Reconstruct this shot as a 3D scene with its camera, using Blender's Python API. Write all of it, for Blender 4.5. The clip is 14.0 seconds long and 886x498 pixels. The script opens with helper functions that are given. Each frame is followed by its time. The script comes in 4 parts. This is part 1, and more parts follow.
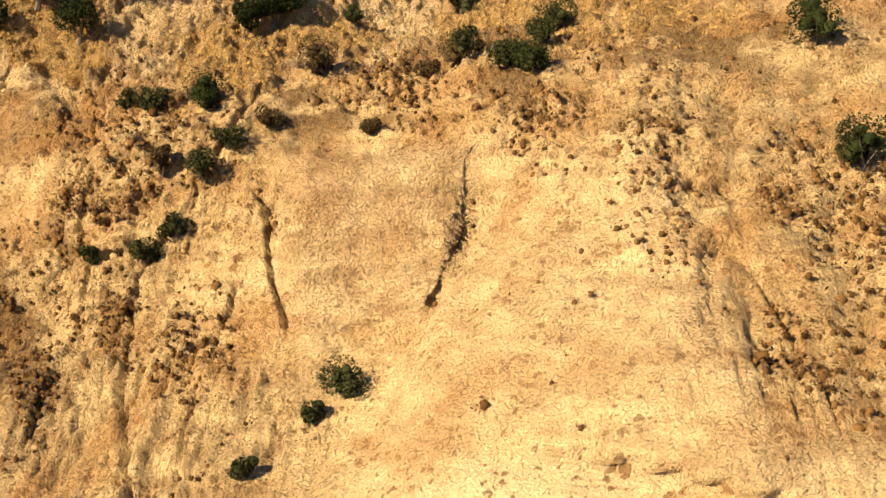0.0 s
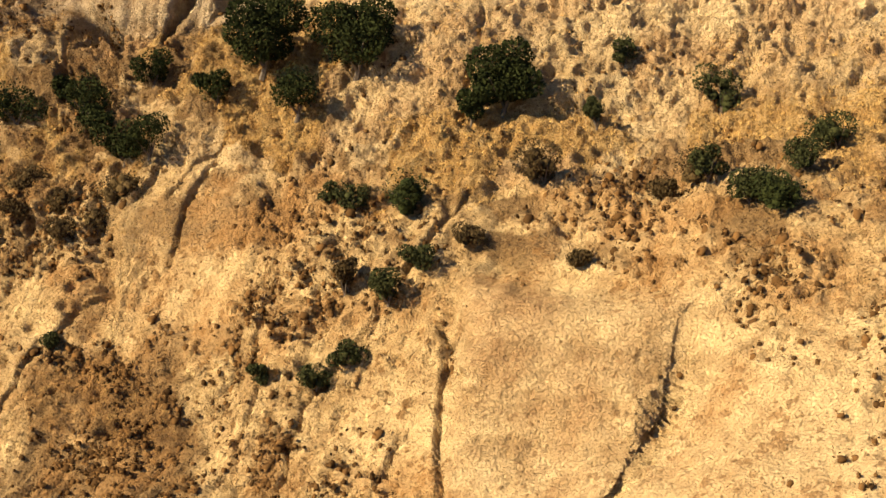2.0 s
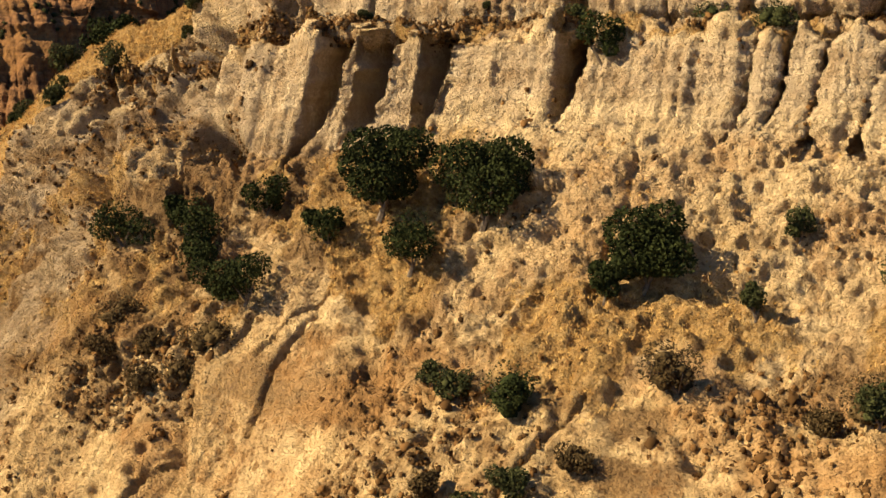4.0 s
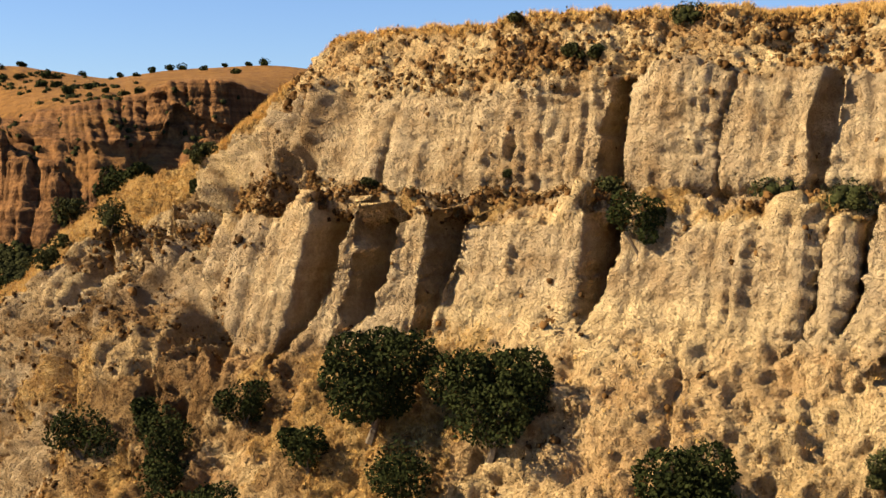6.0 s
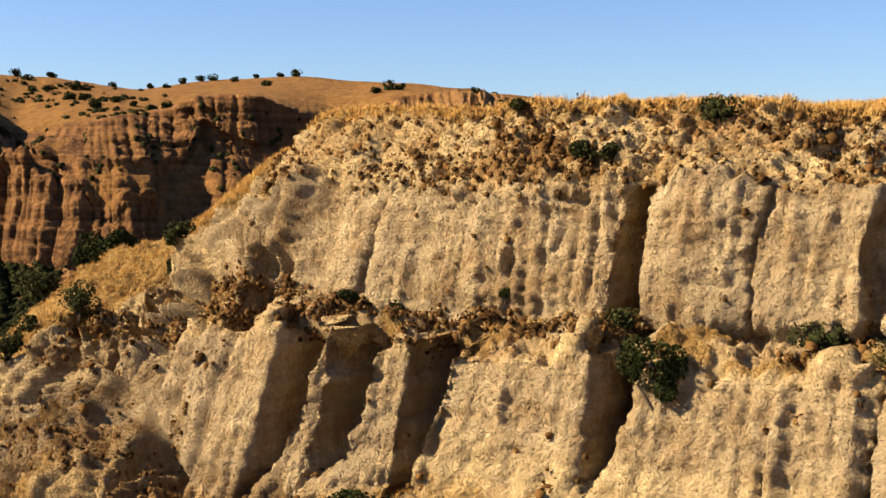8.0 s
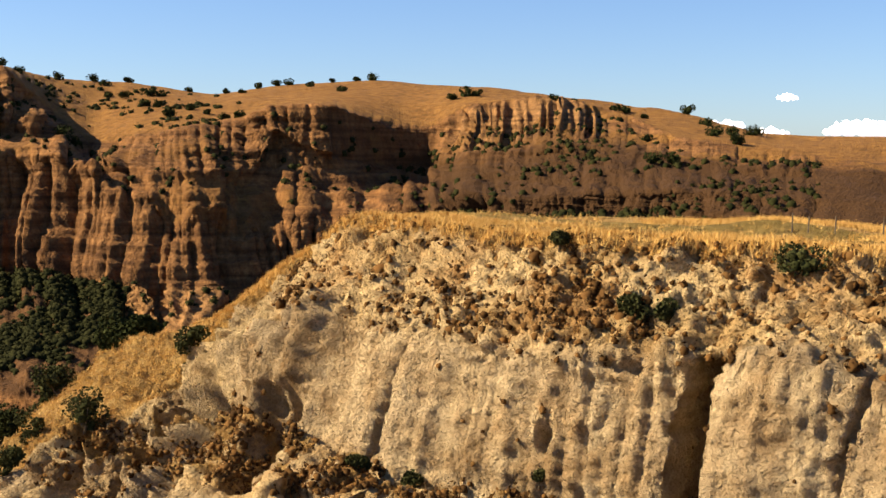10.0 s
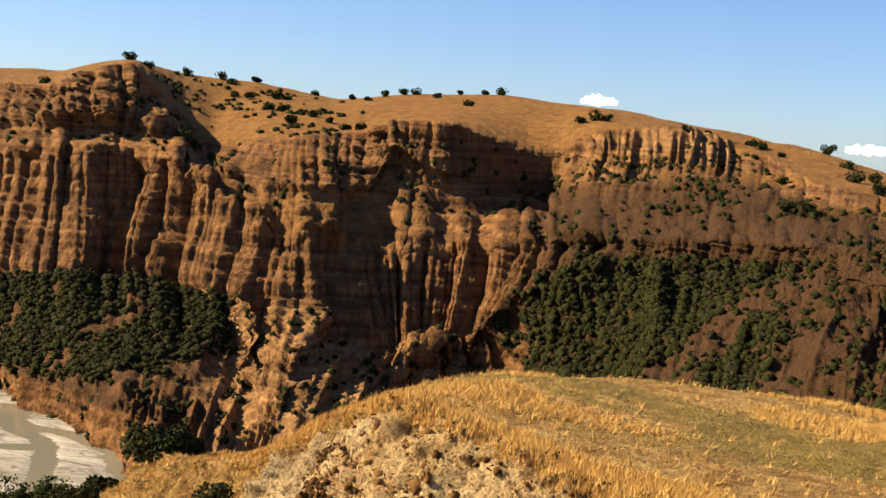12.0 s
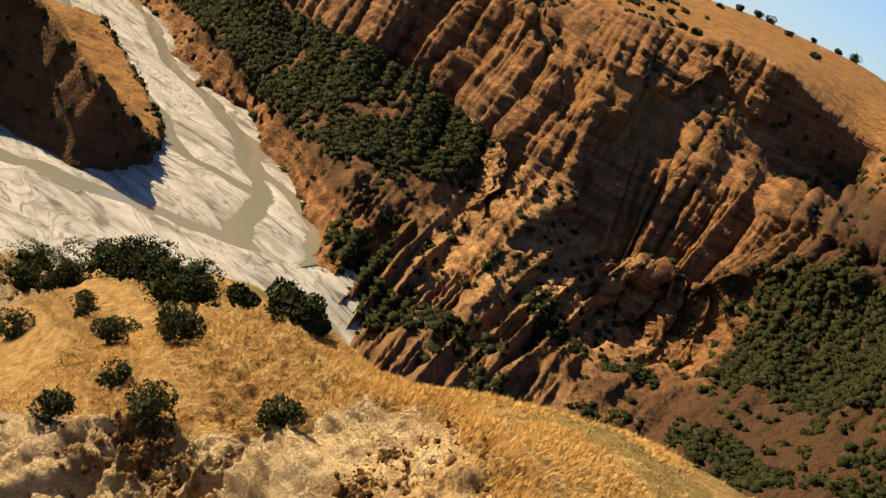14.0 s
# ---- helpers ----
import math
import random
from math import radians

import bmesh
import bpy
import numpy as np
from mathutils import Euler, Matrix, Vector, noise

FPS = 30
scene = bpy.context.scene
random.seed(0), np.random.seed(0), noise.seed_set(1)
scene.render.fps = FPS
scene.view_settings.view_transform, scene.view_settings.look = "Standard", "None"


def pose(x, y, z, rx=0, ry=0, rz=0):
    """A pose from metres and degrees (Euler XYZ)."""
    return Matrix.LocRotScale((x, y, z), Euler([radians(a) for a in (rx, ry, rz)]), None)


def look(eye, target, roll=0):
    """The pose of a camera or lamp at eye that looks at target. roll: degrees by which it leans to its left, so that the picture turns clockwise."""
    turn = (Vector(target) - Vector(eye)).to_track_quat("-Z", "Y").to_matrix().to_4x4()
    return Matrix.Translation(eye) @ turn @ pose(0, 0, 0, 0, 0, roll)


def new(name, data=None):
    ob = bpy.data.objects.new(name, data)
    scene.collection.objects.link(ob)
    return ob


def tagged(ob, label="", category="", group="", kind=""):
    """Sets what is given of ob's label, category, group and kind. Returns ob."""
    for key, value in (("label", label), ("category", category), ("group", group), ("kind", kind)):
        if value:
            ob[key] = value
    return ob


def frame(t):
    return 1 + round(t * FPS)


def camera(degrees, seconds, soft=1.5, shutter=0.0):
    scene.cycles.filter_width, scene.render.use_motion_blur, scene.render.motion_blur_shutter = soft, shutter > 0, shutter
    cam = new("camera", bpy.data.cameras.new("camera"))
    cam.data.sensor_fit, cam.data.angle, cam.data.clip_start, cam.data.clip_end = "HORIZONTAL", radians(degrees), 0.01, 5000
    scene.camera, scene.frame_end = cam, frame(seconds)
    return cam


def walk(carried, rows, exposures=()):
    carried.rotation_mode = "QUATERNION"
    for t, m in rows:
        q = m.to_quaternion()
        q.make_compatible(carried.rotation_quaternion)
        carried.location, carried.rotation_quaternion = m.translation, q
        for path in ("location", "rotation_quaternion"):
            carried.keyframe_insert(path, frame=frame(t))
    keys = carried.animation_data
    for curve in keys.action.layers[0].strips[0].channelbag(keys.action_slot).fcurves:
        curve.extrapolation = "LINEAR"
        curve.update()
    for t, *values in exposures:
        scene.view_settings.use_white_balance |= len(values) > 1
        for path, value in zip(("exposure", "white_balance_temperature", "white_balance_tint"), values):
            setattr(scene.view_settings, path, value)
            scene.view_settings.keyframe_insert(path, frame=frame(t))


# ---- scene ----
cam = camera(37.91, 14.0)
# seconds, eye, tilt, heading, lean
PATH = [
    (0, (28.42, -152.94, 44.40), 79.861, -0.537, -4.537),
    (0.5, (31.17, -148.26, 47.06), 80.267, 8.187, -3.506),
    (1, (33.98, -143.14, 49.36), 80.252, 11.860, -1.788),
    (1.5, (36.47, -137.93, 51.30), 80.200, 13.229, -1.996),
    (2, (38.62, -132.63, 53.14), 80.327, 14.699, -2.189),
    (2.5, (40.08, -127.43, 55.39), 80.179, 16.767, -1.946),
    (3, (41.07, -122.23, 57.70), 80.565, 19.285, -0.697),
    (3.2, (41.34, -120.25, 58.74), 80.878, 20.814, 0.008),
    (5.3, (40.27, -95.69, 66.20), 84.586, 27.657, -0.301),
    (5.5, (39.75, -93.88, 66.99), 85.070, 27.905, -0.146),
    (6, (38.52, -89.24, 69.12), 86.429, 28.933, -0.143),
    (6.5, (37.38, -84.89, 71.25), 86.831, 29.698, 0.171),
    (7, (36.25, -80.86, 73.40), 86.802, 29.764, 0.083),
    (7.2, (35.81, -79.23, 74.28), 86.736, 29.822, 0.136),
    (9.3, (31.07, -63.44, 83.86), 85.951, 33.199, 0.194),
    (9.5, (30.52, -61.69, 84.94), 85.969, 33.599, 0.332),
    (10, (29.01, -57.45, 88.01), 85.906, 34.435, 0.230),
    (10.5, (27.41, -53.25, 91.25), 85.849, 35.402, 0.158),
    (11, (25.77, -49.12, 94.47), 85.844, 36.679, 0.071),
    (11.5, (23.95, -44.87, 97.74), 85.798, 38.069, 0.862),
    (12, (20.42, -39.03, 100.10), 85.566, 39.987, 4.043),
    (12.5, (18.65, -35.49, 103.10), 83.937, 41.516, 6.374),
    (13, (16.69, -32.29, 105.81), 80.777, 42.887, 9.727),
    (13.5, (14.21, -29.02, 107.89), 77.572, 44.480, 12.590),
    (14, (11.11, -25.87, 108.93), 76.241, 49.250, 29.075),
]
walk(cam, [(t, pose(*eye, 0, 0, heading) @ pose(0, 0, 0, tilt) @ pose(0, 0, 0, 0, 0, lean)) for t, eye, tilt, heading, lean in PATH])

# ---- world, sun, exposure ----
SUN_EL, SUN_AZ = radians(38), math.atan2(-0.57, -0.82)
to_sun = Vector((math.cos(SUN_EL) * math.cos(SUN_AZ), math.cos(SUN_EL) * math.sin(SUN_AZ), math.sin(SUN_EL)))
world = bpy.data.worlds.new("sky")
scene.world = world
world.use_nodes = True
sky = world.node_tree.nodes.new("ShaderNodeTexSky")
sky.sky_type = 'NISHITA'
sky.sun_disc = False
sky.sun_elevation = SUN_EL
sky.sun_rotation = math.pi / 2 - SUN_AZ
sky.altitude, sky.air_density, sky.dust_density, sky.ozone_density = 600, 1.0, 0.5, 3.5
tint = world.node_tree.nodes.new("ShaderNodeMix")
tint.data_type, tint.blend_type = 'RGBA', 'MULTIPLY'
tint.inputs[0].default_value, tint.inputs[7].default_value = 1.0, (0.86, 0.95, 1.16, 1)
world.node_tree.links.new(sky.outputs[0], tint.inputs[6])
world.node_tree.links.new(tint.outputs[2], world.node_tree.nodes["Background"].inputs[0])
world.node_tree.nodes["Background"].inputs[1].default_value = 0.05
lamp = bpy.data.lights.new("sun", 'SUN')
lamp.energy, lamp.angle, lamp.color = 5.0, radians(0.5), (1.0, 0.83, 0.57)
sun = new("sun", lamp)
sun.matrix_world = look(to_sun * 300, (0, 0, 0))
scene.view_settings.exposure = 1.42


# ---- numbers: noise on arrays ----
def lattice(ix, iy, iz, seed):
    n = (ix * 73856093) ^ (iy * 19349663) ^ (iz * 83492791) ^ (seed * 2654435761)
    n = ((n ^ (n >> 13)) * 1274126177) & 0x7fffffff
    n = ((n ^ (n >> 15)) * 668265263) & 0x7fffffff
    return n / 0x3fffffff - 1.0


def ease(a, b, x):
    q = np.clip((x - a) / (b - a), 0, 1)
    return q * q * (3 - 2 * q)


def grain(x, y, z=0.0, seed=1):
    """Smooth noise, about -1 to 1."""
    x, y, z = np.broadcast_arrays(np.asarray(x, float), np.asarray(y, float), np.asarray(z, float))
    fx, fy, fz = np.floor(x), np.floor(y), np.floor(z)
    ix, iy, iz = fx.astype(np.int64), fy.astype(np.int64), fz.astype(np.int64)
    u, v, w = x - fx, y - fy, z - fz
    u, v, w = (q * q * q * (q * (q * 6 - 15) + 10) for q in (u, v, w))
    out = 0.0
    for a in (0, 1):
        for b in (0, 1):
            for c in (0, 1):
                k = (u if a else 1 - u) * (v if b else 1 - v) * (w if c else 1 - w)
                out = out + k * lattice(ix + a, iy + b, iz + c, seed)
    return out


def fbm(x, y, z=0.0, seed=1, octaves=4, fall=0.5):
    total, k = 0.0, 1.0
    for o in range(octaves):
        total = total + k * grain(x * 2 ** o, y * 2 ** o, np.asarray(z) * 2 ** o, seed + 17 * o)
        k *= fall
    return total


def cells(x, y, seed=3):
    """Distance to the nearest of scattered points, one to a unit cell, and that point's own chance."""
    fx, fy = np.floor(x).astype(np.int64), np.floor(y).astype(np.int64)
    best, own = np.full(x.shape, 9.0), np.zeros(x.shape)
    for a in (-1, 0, 1):
        for b in (-1, 0, 1):
            px = fx + a + 0.5 + 0.42 * lattice(fx + a, fy + b, fx * 0, seed)
            py = fy + b + 0.5 + 0.42 * lattice(fx + a, fy + b, fx * 0 + 7, seed)
            d = np.hypot(px - x, py - y)
            near = d < best
            own = np.where(near, lattice(fx + a, fy + b, fx * 0 + 13, seed), own)
            best = np.where(near, d, best)
    return best, own


# ---- materials ----
def material(name, rough=0.9):
    m = bpy.data.materials.new(name)
    m.use_nodes = True
    bsdf = m.node_tree.nodes["Principled BSDF"]
    bsdf.inputs["Roughness"].default_value = rough
    bsdf.inputs["Specular IOR Level"].default_value = 0.15
    return m, m.node_tree.nodes, m.node_tree.links, bsdf


def node(nodes, kind, **values):
    n = nodes.new(kind)
    for k, v in values.items():
        n.inputs[k.replace("_", " ")].default_value = v
    return n


def noise_of(nodes, links, coord, scale, detail=6.0, rough=0.6, stretch=None):
    n = node(nodes, "ShaderNodeTexNoise", Scale=scale, Detail=detail, Roughness=rough)
    if stretch:
        mp = nodes.new("ShaderNodeMapping")
        mp.inputs["Scale"].default_value = stretch
        links.new(coord, mp.inputs["Vector"])
        coord = mp.outputs[0]
    links.new(coord, n.inputs["Vector"])
    return n.outputs["Fac"]


def ridges(nodes, links, coord, scale, detail=3.0, stretch=(1, 1, 1), distortion=0.6):
    """Crisp winding creases."""
    n = nodes.new("ShaderNodeTexNoise")
    n.noise_type = 'RIDGED_MULTIFRACTAL'
    for key, value in (("Scale", scale), ("Detail", detail), ("Roughness", 0.55), ("Offset", 0.9), ("Gain", 1.6), ("Distortion", distortion)):
        n.inputs[key].default_value = value
    mp = nodes.new("ShaderNodeMapping")
    mp.inputs["Scale"].default_value = stretch
    links.new(coord, mp.inputs["Vector"])
    links.new(mp.outputs[0], n.inputs["Vector"])
    return n.outputs["Fac"]


def ramp(nodes, links, fac, stops):
    r = nodes.new("ShaderNodeValToRGB")
    while len(r.color_ramp.elements) < len(stops):
        r.color_ramp.elements.new(0.5)
    for e, (at, c) in zip(r.color_ramp.elements, stops):
        e.position, e.color = at, (*c, 1) if len(c) == 3 else c
    links.new(fac, r.inputs[0])
    return r.outputs[0]


def blend(nodes, links, fac, a, b, kind='MIX'):
    n = nodes.new("ShaderNodeMix")
    n.data_type, n.blend_type = 'RGBA', kind
    for value, at in ((fac, 0), (a, 6), (b, 7)):
        if isinstance(value, (int, float)):
            n.inputs[at].default_value = value
        elif isinstance(value, tuple):
            n.inputs[at].default_value = (*value, 1)
        else:
            links.new(value, n.inputs[at])
    return n.outputs[2]


def relief(nodes, links, bsdf, layers):
    """Bump from several heights, each a socket, its distance in metres and its strength."""
    last = None
    for height, distance, strength in layers:
        b = node(nodes, "ShaderNodeBump", Distance=distance)
        if isinstance(strength, (int, float)):
            b.inputs["Strength"].default_value = strength
        else:
            links.new(strength, b.inputs["Strength"])
        links.new(height, b.inputs["Height"])
        if last:
            links.new(last, b.inputs["Normal"])
        last = b.outputs[0]
    links.new(last, bsdf.inputs["Normal"])


def attribute(nodes, name):
    a = nodes.new("ShaderNodeAttribute")
    a.attribute_name = name
    return a.outputs["Fac"]


def span(nodes, links, value, lo, hi):
    """A number from lo to hi as the value goes from 0 to 1."""
    n = nodes.new("ShaderNodeMapRange")
    links.new(value, n.inputs["Value"])
    n.inputs["To Min"].default_value, n.inputs["To Max"].default_value = lo, hi
    return n.outputs[0]


def rock_material(name, pale, dark, red, grass_a, grass_b, size, band, other, loose):
    """Silty rock with strata, stains, and dry grass where the sheet's own cover says so."""
    m, nodes, links, bsdf = material(name, 0.95)
    pos = nodes.new("ShaderNodeNewGeometry").outputs["Position"]
    fine = noise_of(nodes, links, pos, 2.4 / size, 9, 0.74)
    crag = nodes.new('ShaderNodeTexVoronoi')
    crag.inputs['Scale'].default_value = 1.7 / size
    wob = nodes.new('ShaderNodeVectorMath')
    wob.operation = 'MULTIPLY_ADD'
    wn = node(nodes, 'ShaderNodeTexNoise', Scale=1.2 / size, Detail=5.0)
    links.new(pos, wn.inputs['Vector'])
    links.new(wn.outputs['Color'], wob.inputs[0])
    wob.inputs[1].default_value = (1.6 * size,) * 3
    links.new(pos, wob.inputs[2])
    links.new(wob.outputs[0], crag.inputs['Vector'])
    mid = noise_of(nodes, links, pos, 0.35 / size, 6, 0.6)
    streak = noise_of(nodes, links, pos, 0.9 / size, 5, 0.6, (1, 1, 0.12))
    strata = noise_of(nodes, links, pos, 1.0 / size, 4, 0.55, (0.05, 0.05, band))
    body = blend(nodes, links, attribute(nodes, "wall"), pale, dark)
    body = blend(nodes, links, ramp(nodes, links, mid, [(0.42, (0, 0, 0)), (0.68, (0.7, 0.7, 0.7))]), body, red)
    body = blend(nodes, links, attribute(nodes, "earth"), body, tuple(0.68 * c for c in red))
    body = blend(nodes, links, attribute(nodes, "scree"), body, loose)
    body = blend(nodes, links, 0.8 if size > 2 else span(nodes, links, attribute(nodes, "crumb"), 0.15, 0.6), body, ramp(nodes, links, fine, [(0.3, (0.28, 0.24, 0.19)), (0.45, (0.8, 0.77, 0.72)), (0.55, (1.0, 1.0, 1.0)), (0.7, (1.35, 1.33, 1.28))]), 'MULTIPLY')
    body = blend(nodes, links, 0.85 if size > 2 else 0.4, body, ramp(nodes, links, strata, [(0.35, (0.42, 0.38, 0.34) if size > 2 else (0.6, 0.55, 0.5)), (0.6, (1.1, 1.1, 1.1))]), 'MULTIPLY')
    body = blend(nodes, links, 0.75 if size > 2 else 0.35, body, ramp(nodes, links, streak, [(0.35, (0.5, 0.48, 0.46) if size > 2 else (0.65, 0.6, 0.55)), (0.6, (1.12, 1.12, 1.1))]), 'MULTIPLY')
    if size < 2:
        # Red-brown dots: dry tufts, and small pits with their shade put into the colour.
        dots = nodes.new('ShaderNodeTexVoronoi')
        dots.inputs['Scale'].default_value = 1.15
        links.new(wob.outputs[0], dots.inputs['Vector'])
        where = noise_of(nodes, links, pos, 0.22, 5, 0.65)
        gap = nodes.new("ShaderNodeMath")
        gap.operation = 'MULTIPLY_ADD'
        links.new(where, gap.inputs[0])
        gap.inputs[1].default_value, gap.inputs[2].default_value = -2.0, 1.3
        over = nodes.new("ShaderNodeMath")
        over.operation = 'ADD'
        links.new(gap.outputs[0], over.inputs[0])
        links.new(dots.outputs['Distance'], over.inputs[1])
        weed_pit_dots = ramp(nodes, links, over.outputs[0], [(0.42, (1, 1, 1)), (0.56, (0, 0, 0))])
        body = blend(nodes, links, blend(nodes, links, attribute(nodes, "wall"), span(nodes, links, weed_pit_dots, 0.0, 0.8), (0, 0, 0)), body, (0.17, 0.085, 0.026))
        stain = noise_of(nodes, links, pos, 0.11, 5, 0.6)
        body = blend(nodes, links, ramp(nodes, links, stain, [(0.47, (0, 0, 0)), (0.62, (0.6, 0.6, 0.6))]), body, blend(nodes, links, attribute(nodes, "wall"), (0.40, 0.205, 0.065), (0.46, 0.34, 0.2)))
        sand = noise_of(nodes, links, pos, 9.0, 4, 0.7)
        body = blend(nodes, links, 0.25, body, ramp(nodes, links, sand, [(0.33, (0.5, 0.45, 0.38)), (0.52, (1, 1, 1)), (0.7, (1.22, 1.2, 1.16))]), 'MULTIPLY')
    straw = blend(nodes, links, ramp(nodes, links, noise_of(nodes, links, pos, 0.6 / size, 6, 0.7), [(0.35, (0, 0, 0)), (0.65, (1, 1, 1))]), grass_a, grass_b)
    straw = blend(nodes, links, 0.6, straw, ramp(nodes, links, noise_of(nodes, links, pos, 3.0 / size, 6, 0.7), [(0.3, (0.45, 0.42, 0.35)), (0.7, (1.3, 1.3, 1.3))]), 'MULTIPLY')
    tone = attribute(nodes, "tone")
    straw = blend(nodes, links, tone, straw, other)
    # Tone takes the far clay to a dark that holds soil and painted shade.
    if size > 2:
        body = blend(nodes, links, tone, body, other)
    cover = nodes.new("ShaderNodeMath")
    cover.operation = 'ADD'
    links.new(attribute(nodes, "grass"), cover.inputs[0])
    soft = nodes.new("ShaderNodeMath")
    soft.operation = 'MULTIPLY_ADD'
    links.new(fine, soft.inputs[0])
    soft.inputs[1].default_value, soft.inputs[2].default_value = 1.8, -0.9
    links.new(soft.outputs[0], cover.inputs[1])
    mask = ramp(nodes, links, cover.outputs[0], [(0.3, (0, 0, 0)), (0.75, (1, 1, 1))])
    links.new(blend(nodes, links, mask, body, straw), bsdf.inputs["Base Color"])
    worm = ridges(nodes, links, pos, 1.15 / size, 3.0, (1, 1, 0.55))
    worm2 = ridges(nodes, links, pos, 2.6 / size, 2.0)
    groove = ridges(nodes, links, pos, 0.8 / size, 3.0, (1, 0.2, 0.16), 0.3)
    far_off = size > 2
    if not far_off:
        crumb = attribute(nodes, "crumb")
        layers = noise_of(nodes, links, pos, 1.0, 5, 0.6, (0.16, 0.16, 3.6))
        upright = noise_of(nodes, links, pos, 1.0, 6, 0.65, (2.6, 1.6, 0.5))
        relief(nodes, links, bsdf, [(mid, 1.0, span(nodes, links, crumb, 0.15, 0.4)), (groove, 0.3, span(nodes, links, crumb, 0.45, 0.9)),
                                    (crag.outputs['Distance'], 0.25, span(nodes, links, crumb, 0.05, 0.4)), (layers, 0.5, span(nodes, links, crumb, 1.0, 0.2)),
                                    (upright, 0.55, span(nodes, links, attribute(nodes, "wall"), 0.05, 1.0)),
                                    (worm, 0.34, span(nodes, links, crumb, 0.4, 1.0)), (worm2, 0.27, span(nodes, links, crumb, 1.0, 1.0)), (fine, 0.45, span(nodes, links, crumb, 0.8, 0.9)), (weed_pit_dots, 0.12, 0.5)])
        return m
    relief(nodes, links, bsdf, [(mid, 1.0 * size, 0.15), (groove, 0.38 * size, 0.35), (crag.outputs['Distance'], 0.25 * size, 0.06), (strata, 0.3 * size, 0.3), (worm, 0.26 * size, 0.2), (worm2, 0.12 * size, 0.9), (fine, 0.25 * size, 0.7)])
    return m


near_rock = rock_material("pale_silt_rock", (0.66, 0.46, 0.21), (0.63, 0.475, 0.275), (0.32, 0.18, 0.065), (0.53, 0.34, 0.12), (0.26, 0.13, 0.035), 1.0, 1.3, (0.19, 0.145, 0.032), (0.76, 0.56, 0.29))
far_rock = rock_material("red_clay_rock", (0.265, 0.127, 0.044), (0.24, 0.117, 0.042), (0.095, 0.042, 0.0145), (0.27, 0.134, 0.033), (0.13, 0.06, 0.016), 3.0, 1.3, (0.05, 0.0235, 0.0075), (0.40, 0.225, 0.09))


def leaf_material(name, a, b):
    m, nodes, links, bsdf = material(name, 0.9)
    bsdf.inputs["Specular IOR Level"].default_value = 0.05
    pos = nodes.new("ShaderNodeNewGeometry")
    col = blend(nodes, links, pos.outputs["Random Per Island"], a, b)
    links.new(col, bsdf.inputs["Base Color"])
    return m


leaf_dark = leaf_material("dark_green_leaf", (0.014, 0.018, 0.005), (0.027, 0.031, 0.008))
leaf_olive = leaf_material("olive_leaf", (0.022, 0.025, 0.008), (0.046, 0.046, 0.015))
leaf_dry = leaf_material("dry_scrub_leaf", (0.042, 0.027, 0.01), (0.083, 0.054, 0.021))
leaf_wood = leaf_material("valley_wood_leaf", (0.013, 0.0145, 0.004), (0.025, 0.0245, 0.007))
tuft_mat = leaf_material("brown_scrub", (0.035, 0.018, 0.006), (0.14, 0.07, 0.022))
straw_mat = leaf_material("dry_straw", (0.66, 0.43, 0.145), (0.38, 0.205, 0.05))
bark, nodes, links, bsdf = material("grey_bark", 0.9)
links.new(ramp(nodes, links, noise_of(nodes, links, nodes.new("ShaderNodeNewGeometry").outputs["Position"], 6), [(0.3, (0.06, 0.045, 0.03)), (0.7, (0.16, 0.12, 0.08))]), bsdf.inputs["Base Color"])


# ---- sheets of ground ----
def sheet(name, P, mat, attrs, label, category):
    """A grid of points, rows by columns by three, as one mesh."""
    rows, cols = P.shape[:2]
    me = bpy.data.meshes.new(name)
    me.vertices.add(rows * cols)
    me.vertices.foreach_set("co", P.astype(np.float32).ravel())
    i = np.arange(rows * cols).reshape(rows, cols)
    quads = np.stack([i[:-1, :-1], i[:-1, 1:], i[1:, 1:], i[1:, :-1]], -1).reshape(-1, 4)
    me.loops.add(quads.size)
    me.loops.foreach_set("vertex_index", quads.ravel().astype(np.int32))
    me.polygons.add(len(quads))
    me.polygons.foreach_set("loop_start", np.arange(0, quads.size, 4, dtype=np.int32))
    me.polygons.foreach_set("use_smooth", np.ones(len(quads), bool))
    me.update(calc_edges=True)
    for key, values in attrs.items():
        me.attributes.new(key, 'FLOAT', 'POINT').data.foreach_set("value", values.astype(np.float32).ravel())
    me.materials.append(mat)
    return tagged(new(name, me), label, category, kind="structure")


def normals_of(P):
    n = np.cross(np.gradient(P, axis=1), np.gradient(P, axis=0))
    return n / np.maximum(np.linalg.norm(n, axis=-1, keepdims=True), 1e-9)


def smooth(a, n, axis):
    """Running mean over n places, with the ends held."""
    pad = [(0, 0)] * a.ndim
    pad[axis] = (n // 2, n - 1 - n // 2)
    c = np.cumsum(np.insert(np.pad(a, pad, mode="edge"), 0, 0, axis=axis), axis=axis)
    hi = np.take(c, range(n, c.shape[axis]), axis=axis)
    lo = np.take(c, range(0, c.shape[axis] - n), axis=axis)
    return (hi - lo) / n


def rows_of(profile, counts):
    """Row places along a profile: so many rows from each corner to the next."""
    return np.concatenate([np.linspace(k, k + 1, n, endpoint=False) for k, n in enumerate(counts)] + [[len(counts)]])


